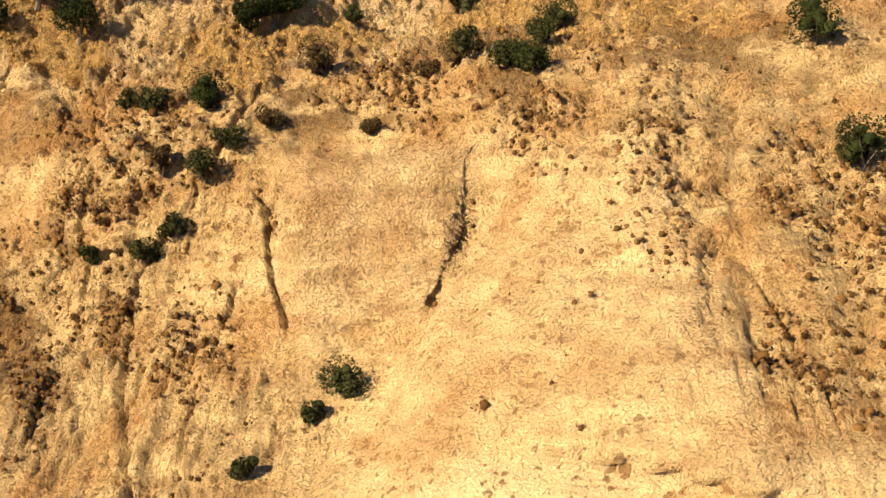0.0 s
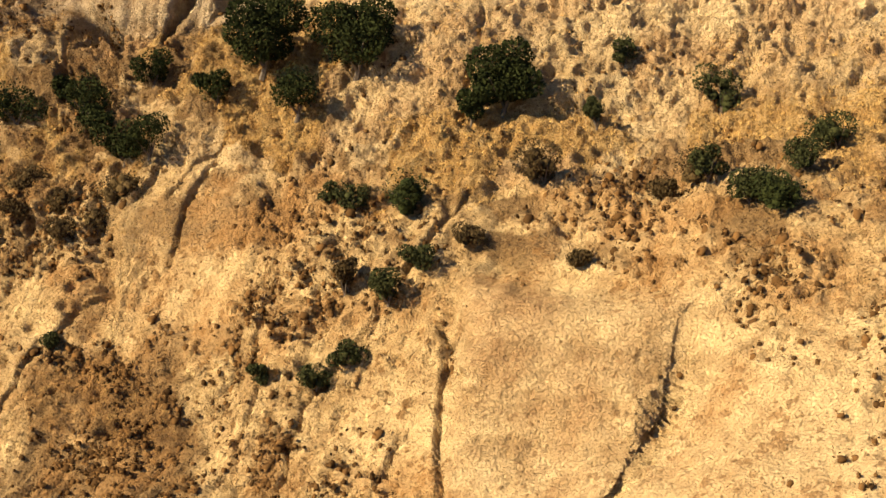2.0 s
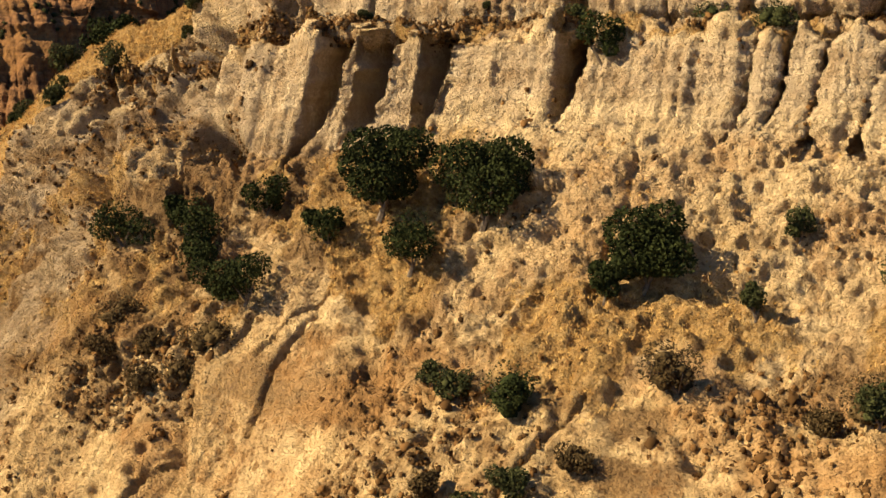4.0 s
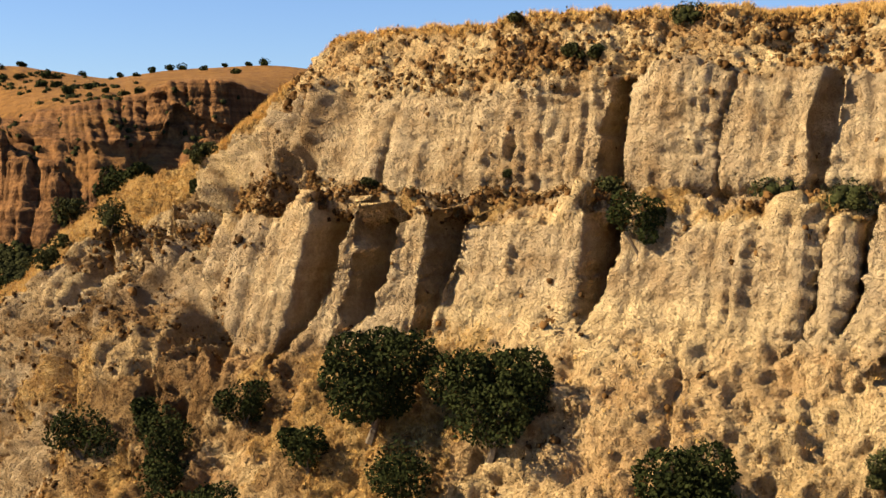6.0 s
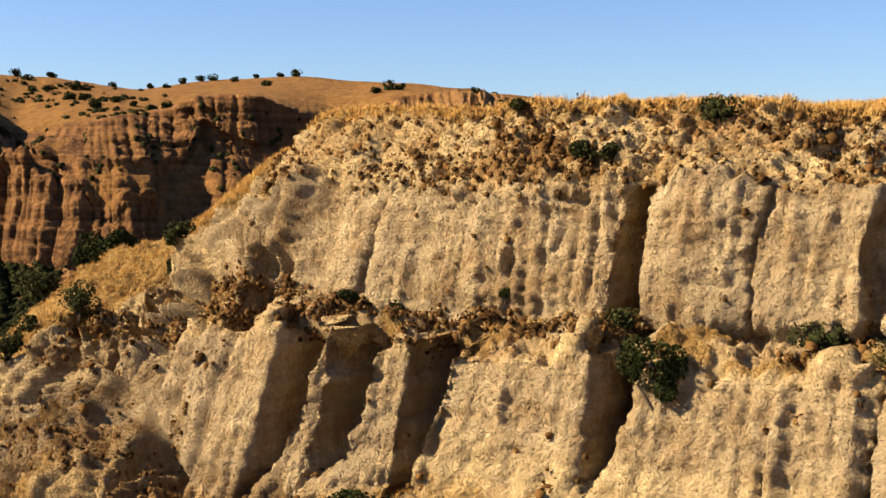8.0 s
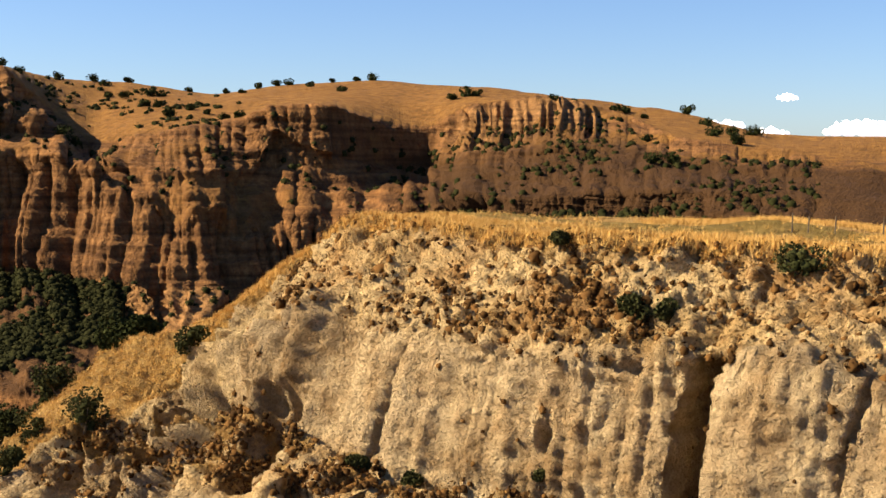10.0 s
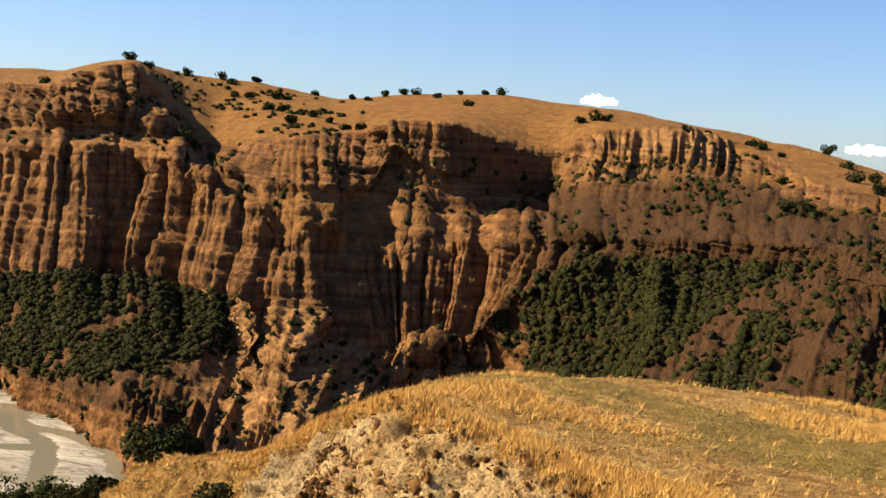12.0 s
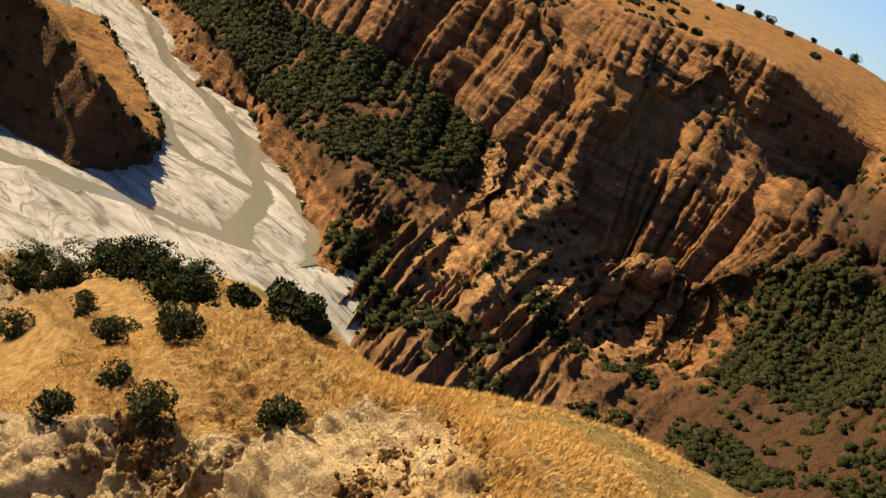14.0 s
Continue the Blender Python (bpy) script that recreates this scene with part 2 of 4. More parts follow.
def swept(stations, along, v, soften):
    """A surface through profiles that stand at places along a line; soften: width of the blending along it."""
    at = np.array([s[0] for s in stations], float)
    pts = np.array([s[1] for s in stations], float)
    fine = np.stack([np.stack([np.interp(along, at, pts[:, k, c]) for c in (0, 1)], -1) for k in range(pts.shape[1])])
    step = np.median(np.diff(along))
    fine = smooth(smooth(fine, max(1, int(soften / step)), 1), max(1, int(soften / step)), 1)
    lo = np.minimum(v.astype(int), len(fine) - 2)
    q = (v - lo)[:, None, None]
    return fine[lo] * (1 - q) + fine[lo + 1] * q


# ---- the near massif: profiles from its foot over the benches and walls to the grassy top and down behind ----
near_stations = []


def near_station(x, *pts):
    y11, z11 = pts[-1]
    near_stations.append((x, [*pts, (y11 + 22, z11 - 24), (y11 + 120, min(z11 - 50, 12))]))


near_station(120, (-130, 0), (-70, 28), (-58, 33), (-42, 42), (-14, 48), (-1.5, 57.5), (2.5, 65), (10, 67), (13, 77), (22, 82.5), (60, 82), (110, 80))
near_station(45, (-120, -5), (-66, 26), (-55, 30), (-40, 39), (-13, 46), (-1.5, 57.5), (2.5, 65), (10, 67.5), (13, 77), (22, 82.5), (55, 82), (80, 80))
near_station(22, (-115, -5), (-58, 18.5), (-47, 23.5), (-35, 35), (-13, 45), (-1.2, 57.2), (2.2, 65), (8, 67), (12, 77), (20, 82.5), (50, 82), (70, 81))
near_station(5, (-105, -5), (-48, 19), (-40, 24.5), (-30, 35.5), (-13.5, 44.5), (-1, 57.2), (2.5, 65), (9, 67), (12, 77), (19, 82.5), (46, 82.2), (68, 81.4))
near_station(-10, (-100, -5), (-41, 19), (-34, 25.5), (-25, 34.5), (-10, 47), (1.5, 57), (3, 65), (9.5, 67), (12, 75.5), (17.5, 82.6), (45, 82.4), (66, 81.6))
near_station(-25, (-95, -6), (-37, 18), (-29, 26), (-20, 35), (-8, 47), (-0.8, 52.5), (3, 65), (11, 67.5), (16, 76), (23, 82.5), (42, 82.6), (62, 81.7))
near_station(-38, (-95, -6), (-33, 18), (-25, 27), (-18, 36), (-6, 49), (1, 55), (8, 64), (15, 68), (20, 75.5), (26.5, 83), (40, 82.8), (57, 81.7))
near_station(-47, (-95, -6), (-32, 15), (-24, 24), (-15, 33), (-4, 48), (6, 56), (16, 62), (22, 67), (26, 72), (33, 80), (41, 81.4), (53, 80))
near_station(-57, (-95, -6), (-30, 12), (-20, 22), (-10, 31), (2, 44), (12, 53), (20, 58), (27, 62), (31, 67), (36, 75), (40, 75.5), (46, 73.5))
near_station(-67, (-95, -6), (-28, 10), (-18, 18), (-8, 26), (4, 38), (14.5, 47), (21.5, 61), (25, 63), (30, 64.5), (38, 70.5), (43, 71), (49, 69))
near_station(-85, (-90, -6), (-25, 2), (-12, 12), (0, 22), (12, 36), (21, 46), (27, 56), (30, 58.5), (35, 61.5), (45, 66), (49, 66), (55, 64))
near_station(-100, (-80, -6), (-20, -2), (-8, 6), (4, 16), (16, 28), (25, 39), (31, 48), (34, 51), (40, 54), (52, 58), (57, 58), (64, 56.5))
near_station(-115, (-70, -6), (-10, -3), (2, 3), (14, 12), (26, 23), (36, 33), (43, 42), (46, 45), (52, 49), (64, 54), (69, 54), (76, 52))
near_station(-143, (-60, -7), (0, -4), (12, 0), (24, 6), (34, 14), (44, 24), (50, 32), (54, 36), (59, 40), (68, 45), (73, 45), (80, 43))
near_station(-190, (-40, -8), (10, -6), (25, -4), (38, -2), (50, 2), (60, 7), (66, 12), (70, 15), (75, 18), (85, 22), (90, 22), (96, 20))
near_station(-245, (-20, -9), (20, -8), (35, -8), (48, -8), (60, -8), (70, -8), (76, -8), (80, -8), (85, -8), (95, -8), (100, -8), (106, -8))
near_stations.reverse()

xs = np.concatenate([np.arange(-245, -75, 0.9), np.arange(-75, 52, 0.22), np.arange(52, 120.1, 0.9)])
vs = rows_of(None, [44, 60, 75, 80, 70, 45, 32, 55, 60, 60, 30, 14, 6])
even = np.arange(-245, 120.1, 0.22)
flat = swept(near_stations, even, vs, 7.0)
col = np.clip(np.round((xs - even[0]) / 0.22).astype(int), 0, len(even) - 1)
flat = smooth(flat[:, col], 3, 0)
X = np.broadcast_to(xs, flat.shape[:2]).copy()
Y, Z = flat[..., 0].copy(), flat[..., 1].copy()
V = np.broadcast_to(vs[:, None], X.shape)


def zone(a, b, soft=0.12):
    return ease(a - soft, a + soft, V) * (1 - ease(b - soft, b + soft, V))


left = ease(-40, -52, X)
ridge_on = left * ease(0, 0.4, V - np.interp(X, (-95, -75, -70, -67.6, -64.4, -61, -54), (4.2, 5.6, 5.9, 7.0, 7.9, 8.5, 8.8)) + 0.25 * grain(X / 4, Y / 4, 0, 86)) * ease(-200, -165, X)
rugged = (1 - ridge_on) * ease(-29.5, -34, X) * ease(3.6, 4.4, V) * ease(8.3, 7.9, V)
lower_wall, upper_wall = zone(5, 6, 0.1) * ease(-46, -38, X), zone(7, 8, 0.1) * ease(-50, -42, X)
# gullies between the buttresses of the lower wall, and clefts of the upper one: place, half width, depth
h = np.clip(V - 5, 0, 1)
for gx, gw, gd, low in ((-24.5, 2.2, 8.5, -0.1), (-19.2, 1.8, 7.0, 0.3), (-12.7, 1.25, 6.0, -0.1), (1.4, 1.8, 8.0, 0.1),
                        (18.0, 0.45, 2.2, 0.1), (20.6, 0.6, 2.5, 0.1), (24.5, 0.6, 4.0, 0.0), (29.0, 0.6, 4.0, 0.0), (33.6, 0.7, 4.0, 0.0), (38, 0.8, 4.0, 0.0)):
    wob = 0.5 * grain(X * 0 + gx, Z / 5, 0, 5) + 0.25 * grain(X * 0, Z / 1.3, gx, 6)
    half = gw * (0.55 + 0.55 * h)
    off = np.abs(X - gx - wob - (Z - 61) * 0.2) / half
    Y += gd * (1 - ease(0.72, 1.0, off)) * zone(4.9 + low, 6.25, 0.12)
for gx, gw, gd in ((0.2, 1.7, 7.0), (-23.3, 0.7, 1.1), (16.6, 0.8, 2.2), (9.0, 0.3, 0.7), (28, 0.9, 2.5), (36, 0.8, 2.5)):
    off = np.abs(X - gx - 0.5 * grain(Z / 4, X * 0 + gx, 0, 8) - (Z - 70) * 0.04)
    Y += gd * (1 - ease(0.7 * gw, gw, off)) * zone(6.7 if gw > 1.2 else 6.9, 7.95, 0.1)
# the right part of the upper wall stands forward of the left part
Y -= 2.2 * ease(1.4, 2.2, X) * zone(7, 8, 0.15)
# pointed heads of the buttresses
for gx, gw, up in ((-27.5, 2.6, 1.6), (-20.8, 1.3, 2.0), (-14.4, 1.7, 1.8), (-0.6, 1.3, 2.4), (22.4, 1.4, 1.6), (16, 1.6, 1.0), (26.8, 1.6, 1.4)):
    Z += 1.25 * up * np.clip(1 - np.abs(X - gx) / gw, 0, 1) ** 1.1 * np.exp(-((V - 6.06) / 0.16) ** 2)

# slabs that stand proud of the lower slope, with a sharp foot and a sharp side to the right
edge = 0.3 * grain(Z / 5, X / 5, 0, 9) + 0.1 * grain(Z, X, 0, 10)
arc = np.interp(Z, (17, 20.3, 23, 28.5, 33, 38.4), (24.5, 26.2, 27.8, 31.8, 32.4, 37)) + edge
slab = ease(13.0, 17.0, X + edge - (33.5 - Z) * 0.15) * ease(0.3, -0.3, X - arc) * ease(21.2 - 5.0 * ease(22, 17, X), 22.0, Z + edge) * ease(34.6, 33.2, Z + edge)
slab2 = ease(0.2, 1.4, X - arc) * ease(50, 46, X + edge) * ease(16.5, 17.4, Z + edge + 0.012 * (X - 40) ** 2) * ease(38, 28, Z)
slab3 = ease(-4, -2, X + edge) * ease(7.5, 7.0, X + edge) * ease(25.6, 26.1, Z + edge) * ease(33, 31, Z + edge)
bulge = np.clip(1 - ((X - 19.5) / 13) ** 2, 0, 1)
bulge2 = np.clip(1 - ((X - 45 - 0.3 * (Z - 25)) / 13) ** 2, 0, 1)
Y -= (slab * (0.3 + 3.2 * bulge * (0.15 + 0.85 * ease(21, 31, Z)) + 0.3 * ease(25, 29, Z)) + slab2 * (0.45 + 2.0 * bulge2) + 0.6 * slab3) * zone(0.5, 4.2)

base = np.stack([X, Y, Z], -1)
N = normals_of(base)
S = V * 12.0
wx = X + 2.2 * grain(X / 8, S / 14, 0, 31) + 0.6 * grain(X / 2, S / 3, 0, 32)
slope = zone(0.2, 5.0, 0.25)
lx = wx - 0.34 * (Z - 30)
gully = np.abs(grain(wx / 9.5, Z / 45, 0, 41))
rill = np.abs(grain(lx / 3.1, Z / 30, 0, 42))
fine_rill = np.abs(grain(lx / 1.2, Z / 16, 0, 43))
body = zone(-1, 9, 0.1)
calm = np.clip(0.8 * ease(-0.1, 0.35, grain(X / 13, S / 11, 0, 44)) * zone(0.3, 3.3, 0.3) + slab + slab2 + ease(18, 27, X) * ease(20.5, 17, Z) + 0.9 * ease(6.5, 4, np.hypot((X + 15.5 - 0.3 * (Z - 38)) / 1.2, Z - 38)), 0, 1) * ease(0.6, 1.05, np.hypot((X + 14) / 15, (Z - 20) / 9)) * zone(0.1, 4.6, 0.2)
crack = 1 - ease(0.0, 0.045, np.abs(grain(wx / 8, Z / 60, 0, 45)))
walls = np.clip(lower_wall + upper_wall, 0, 1)
d = body * (1.2 - 0.7 * walls) * fbm(X / 16, Y / 16, Z / 16, 51, 3)
long_crack = np.zeros_like(X)
for way in (((11, 5.4), (16.4, 2.6), (19, 1.2), (23.5, 2.1), (28.6, 5.6), (32, 8.1), (40, 14)), ((8, -6), (13, -4.7), (17.6, -4.3), (23.3, -3.2), (32.6, -3.6), (36, -1)), ((10, 14.2), (13.2, 15.1), (19.7, 16), (25.5, 14.6), (31, 12.8)), ((26, -12), (40, -7)), ((36, -18.5), (46, -12.5)), ((32, -16.9), (42, -15)), ((8, -15), (15.6, -17), (22, -19.6), (26, -19)),
            ((8, -30), (24, -27), (31, -22)), ((35, 20), (41, 23.5)), ((30, -24), (44, -19)), ((12, 8), (24, 11))):
    zs, at = [q[0] for q in way], [q[1] for q in way]
    off = X - np.interp(Z, zs, at) - 0.6 * grain(Z / 4, X * 0 + at[0], 0, 111) - 0.25 * grain(Z / 0.9, X * 0 + at[0], 0, 112)
    run = ease(zs[0], zs[0] + 2, Z) * ease(zs[-1], zs[-1] - 2, Z) * ease(-0.5, -0.1, grain(Z / 3.2, X * 0 + at[0], 0, 113))
    long_crack = np.maximum(long_crack, run * (1 - ease(0.03, 0.24, np.abs(off))))
    d += 0.3 * slope * run * ease(0.0, -0.4, off) * ease(-3.0, -0.4, off)
d -= 1.25 * slope * long_crack
d += slope * (1.5 * (1 - 0.6 * calm) * (gully - 0.25) + (1 - 0.82 * calm) * (0.6 * (rill - 0.3) + 0.34 * (fine_rill - 0.3) + (0.22 + 0.25 * ease(3.0, 3.6, V)) * fbm(X / 2.0, Y / 2.0, Z / 2.0, 52, 5, 0.66)) - 0.6 * crack * (1 - calm))
d += zone(3.2, 5.0, 0.3) * 0.7 * fbm(X / 3, Y / 3, Z / 3, 53, 4, 0.6)
d += walls * (0.9 * (np.abs(grain(X / 5.5, Z / 40, 0, 54)) - 0.3) + 0.6 * (np.abs(grain(X / 3.2, Z / 26, 0, 61)) - 0.3) + 0.35 * (np.abs(grain(X / 1.3, Z / 9, 0, 60)) - 0.3) + 0.12 * fbm(X / 0.8, Y / 0.8, Z / 1.4, 62, 3, 0.75) + 0.3 * np.minimum(0, grain(X / 3, Z / 4, 5, 59)) + 0.16 * grain(X / 9, Y / 9, Z / 0.7, 63))
d += zone(7.9, 9.0, 0.1) * (0.55 * fbm(X / 2.0, Y / 2.0, Z / 2.0, 64, 5, 0.65))
d += (zone(6, 7, 0.1) + left * zone(5, 9) * (1 - 0.7 * ridge_on)) * 0.75 * fbm(X / 2.2, Y / 2.2, Z / 2.2, 65, 5, 0.6)
hollow = 1 - ease(0.0, 0.2, np.abs(grain((X + 0.3 * Y) / 7, Z / 15 + X / 30, 0, 56)))
d -= rugged * (4.2 * hollow + 3.0 * np.maximum(0, fbm(X / 3, Z / 3, 0, 55, 3) - 0.15))
d += rugged * (4.5 * (np.abs(grain((X + 0.3 * Y) / 6.5, Z / 26, 0, 57)) - 0.25) + 1.5 * (np.abs(grain(X / 2.2, Z / 12, 0, 58)) - 0.25))
d += left * zone(1, 8.2) * (1 - 0.85 * ridge_on) * (4.0 * (np.abs(grain((X + 0.4 * Y) / 9, Z / 40, 0, 66)) - 0.25) + 1.6 * (np.abs(grain((X + 0.4 * Y) / 3.5, Z / 20, 0, 67)) - 0.3))
# crumbly clods and torn hollows
T = Z + 0.5 * Y
spots = np.zeros_like(X)
for px, pz, wide, tall in ((28, 38.5, 10, 4.5), (46, 31, 4, 6), (59.5, 29, 6, 5.5), (8, 20, 4.5, 5), (-30, 34.5, 9, 5), (38.5, 34, 4.5, 4.5), (-1, 30.5, 6, 3), (54, 22, 6, 5), (2, 37, 5, 4)):
    spots = np.maximum(spots, ease(1.0, 0.55, np.hypot((X - px) / wide, (Z - pz) / tall) + 0.3 * fbm(X / 3, Z / 3, 0, 78, 3)))
spots *= zone(0.3, 4.2, 0.2)
torn = np.maximum(0.5 * ease(0.1, 0.5, grain(X / 9, T / 8, 0, 91)), 0.8 * spots) * (1 - 0.85 * calm) * (1 - 0.3 * zone(3.4, 5.1, 0.2))
rough_at = slope * (0.1 + 0.9 * torn) + zone(7.95, 9, 0.1) + zone(6, 7, 0.1) + 0.6 * left * zone(1, 9) * (1 - ridge_on)
rough_at = np.clip(rough_at, 0, 1)
d -= rough_at * (1 - 0.45 * zone(7.9, 9, 0.1)) * (1.5 * np.maximum(0, grain(X / 1.7, T / 1.5, 0, 92) - 0.2) + 1.0 * np.maximum(0, grain(X / 0.9, T / 0.8, 0, 93) - 0.2))
d += rough_at * (0.5 * (np.abs(grain(X / 1.3, Y / 1.3, Z / 1.3, 94)) - 0.25) + 0.3 * (np.abs(grain(X / 0.65, Y / 0.65, Z / 0.65, 95)) - 0.25))
d -= walls * (0.25 * np.maximum(0, grain(X / 2.2, Z / 1.3, 0, 97) - 0.6))
d += walls * (0.34 * (np.abs(grain(X / 0.75, Z / 7, 0, 115)) - 0.3) + 0.15 * fbm(X / 1.1 + Z / 2.7, Z / 0.9 - X / 3.1, Y / 2.0, 116, 3, 0.7))
# weathered pits
for size, seed, deep, share in ((1.25, 71, 0.8, 0.0), (0.8, 72, 0.45, 0.0), (2.3, 73, 1.1, 0.3)):
    f1, own = cells(X / size, (Z + 0.5 * Y) / size, seed)
    patch = np.maximum(0.7 * ease(0.1, 0.45, grain(X / 9, Z / 9, 0, seed + 5)), spots)
    d -= deep * (1 - ease(0.14, 0.34, f1)) * (own > share) * patch * np.clip(slope * (1 - 0.6 * calm) + zone(7.9, 9) + 0.2 * walls * (size < 1.0) * (own > 0.8) + zone(6, 7), 0, 1)
d -= 1.6 * np.exp(-(((X + 10.2) / 0.55) ** 2 + ((Z - 70.5) / 0.85) ** 2) ** 2) * zone(7, 8)
d += zone(9.0, 13.2, 0.1) * (0.35 * fbm(X / 9, Y / 9, 0, 68, 3) + 0.08 * fbm(X / 1.2, Y / 1.2, 0, 69, 2))
near = base + N * d[..., None]

top_grass = ease(8.75, 9.05, V + 0.12 * grain(X / 2, Y / 2, 0, 81))
ridge_grass = ridge_on
bench = zone(3.3, 5.0, 0.25) * (1 - 0.55 * ease(-4, 5, X) * ease(3.9, 4.2, V)) * ease(-0.12, 0.3, fbm(X / 9, S / 10, 0, 82, 4, 0.55))
patchy = 0.28 * zone(7.95, 9.0, 0.1) * ease(0.0, 0.45, fbm(X / 3, Z / 2, 0, 83, 3)) + 0.8 * zone(6.05, 7.0, 0.1) * ease(-0.1, 0.3, fbm(X / 2.5, Y / 2.5, 0, 84, 2))
low = 0.35 * zone(0.5, 3.6, 0.3) * ease(0, -16, X) * ease(-0.25, 0.35, fbm(X / 9, S / 9, 0, 85, 3))
brown = ease(0.9, 0.5, np.hypot((X + 14) / 15, (Z - 20) / 9) + 0.4 * fbm(X / 5, Z / 4, 0, 90, 4)) * zone(0.5, 3.6, 0.3)
near_torn, near_brown, near_spots = torn, brown, spots
near_rows, near_calm, near_walls, near_ridge, near_bench = vs, calm, walls, ridge_grass, bench
cover = np.clip(top_grass + ridge_grass + 0.72 * bench + patchy + low, 0, 1)
# The slab's share of wall_tone and earth is its shading put into the colour.
wall_tone = np.clip(walls + 0.6 * zone(5, 8, 0.1) + 0.25 * zone(3.5, 5) + 0.25 * (slab + 0.5 * slab2) * zone(0.5, 4.2) + left - 0.8 * np.exp(-((V - 6.08) / 0.12) ** 2) * (1 - left), 0, 1)
earth = 0.14 * slab * zone(0.5, 4.2) + 0.75 * brown + 0.45 * rugged * ease(-0.2, 0.4, fbm(X / 5, Z / 5, 0, 98, 3)) + 0.35 * left * zone(2, 8.6) * (1 - ridge_on) + 0.9 * low + 0.85 * zone(2.9, 5.2, 0.2) * (1 - 0.85 * ease(-4, 5, X) * ease(3.7, 4.1, V)) * ease(-0.05, 0.3, fbm(X / 6, T / 5, 0, 88, 4, 0.6)) + 0.2 * zone(7.95, 9, 0.1) * ease(0, 0.5, fbm(X / 4, T / 3, 0, 89, 3))
green = 0.65 * zone(9.5, 11.4, 0.25) * ease(0.05, 0.4, fbm(X / 22 + Y / 30 + 0.3 * grain(X / 6, Y / 6, 0, 79), Y / 5 - X / 40, 0, 87, 5, 0.65)) + 0.75 * left * ease(9.1, 9.5, V) * ease(-0.4, 0.1, grain(X / 9, Y / 6, 0, 80)) * ease(-85, -98, X)
pale = np.clip((0.1 * slab2 + 0.7 * ease(18, 27, X) * ease(19.5, 16, Z + edge + 0.012 * np.minimum(np.abs(X - 40), 12) ** 2) * (1 - slab2) + 0.12 * calm * (1 - slab)) * zone(0.4, 4.2) + 0.9 * np.exp(-((V - 6.08) / 0.13) ** 2) * (1 - left) + 0.85 * zone(8, 8.85, 0.1) * ease(0.3, -0.3, fbm(X / 5, T / 4, 0, 99, 3))
               + (0.8 * zone(4.5, 5.3, 0.15) + 0.35 * zone(3.9, 4.5, 0.2)) * ease(-20, -8, X) + 0.7 * left * zone(5.5, 8.8) * (1 - ridge_on) * ease(-0.3, 0.3, fbm(X / 5, T / 4, 0, 100, 3)), 0, 0.9)
near_green = np.clip(green, 0, 1)
near_cliff = sheet("near_cliff", near, near_rock, {"grass": cover, "wall": wall_tone, "tone": near_green, "earth": np.clip(earth, 0, 1), "scree": pale, "crumb": np.clip(1 - 0.85 * calm - 0.2 * walls, 0, 1)}, "pale silt cliff with eroded buttresses, pits and dry grass", "cliff")

# ---- the far massif, swept round the valley: bearing, then range and height ----
FX, FY = 22.0, -42.0
far_stations = []


def far_station(az, *pts):
    foot = (pts[0][0] - 25, pts[0][1] - 8) if az > 53 else (pts[0][0] - 150, pts[0][1] - 10)
    *pts, (r, z) = pts
    far_stations.append((az, [foot, *pts, (r, z + 2), (1500, 85), (3500, 10)]))


far_station(-30, (250, 20), (310, 40), (370, 54), (400, 62), (440, 66), (490, 70), (530, 72), (580, 74))
far_station(5, (270, 32), (330, 48), (390, 60), (420, 68), (460, 74), (510, 80), (550, 84), (600, 88))
far_station(20, (310, 34), (370, 52), (430, 66), (460, 74), (500, 82), (550, 90), (590, 95), (640, 98))
far_station(24, (335, 31), (400, 52), (462, 65), (469, 75), (520, 84), (560, 96), (620, 104), (680, 110))
far_station(27, (355, 28), (420, 48), (478, 62), (485, 74), (540, 90), (660, 114), (690, 117), (715, 118))
far_station(29.7, (375, 24), (425, 41), (486, 61), (493, 73), (540, 85), (641, 119.7), (680, 121), (740, 122))
far_station(33.5, (400, 15), (460, 27), (505, 55), (513, 70), (545, 78), (635, 113), (690, 121), (785, 131))
far_station(35.2, (415, 12), (466, 20), (505, 45), (516, 68), (624, 84), (632, 101.5), (690, 118), (790, 132.5))
far_station(36.6, (419, 9), (470, 13), (512, 28), (524, 64), (618, 82), (625, 102), (700, 120), (790, 132.8))
far_station(38.3, (418, 8), (468, 11), (514, 19), (535, 63), (600, 83), (607, 107), (700, 121), (790, 132))
far_station(39.9, (415, 7), (465, 9), (516, 13), (537, 61), (580, 86), (588, 112), (700, 121), (790, 131))
far_station(42.6, (408, 6), (455, 9), (515, 14), (538, 60), (590, 99), (598, 111), (690, 118), (790, 127))
far_station(43.4, (405, 6), (450, 9), (508, 17), (532, 59), (568, 80), (597, 107), (690, 117), (790, 126))
far_station(45, (395, 5), (440, 13), (498, 29), (522, 62), (547, 80), (600, 103), (690, 114), (800, 123))
far_station(46.4, (390, 4), (430, 10), (496, 30), (519, 63), (544, 81), (600, 101), (690, 114), (800, 125))
far_station(48.2, (385, 3), (430, 11), (508, 33), (532, 68), (557, 84), (608, 98), (690, 112), (800, 129))
far_station(50.2, (378, 2), (430, 12), (522, 36), (546, 78), (574, 80), (635, 92), (700, 106), (800, 132))
far_station(51.8, (385, 1), (420, 12), (535, 38), (562, 86), (597, 98), (690, 110), (730, 122), (790, 133))
far_station(53.8, (405, 0), (425, 11), (545, 38.5), (575, 89), (608, 100), (648, 131), (715, 136), (760, 136))
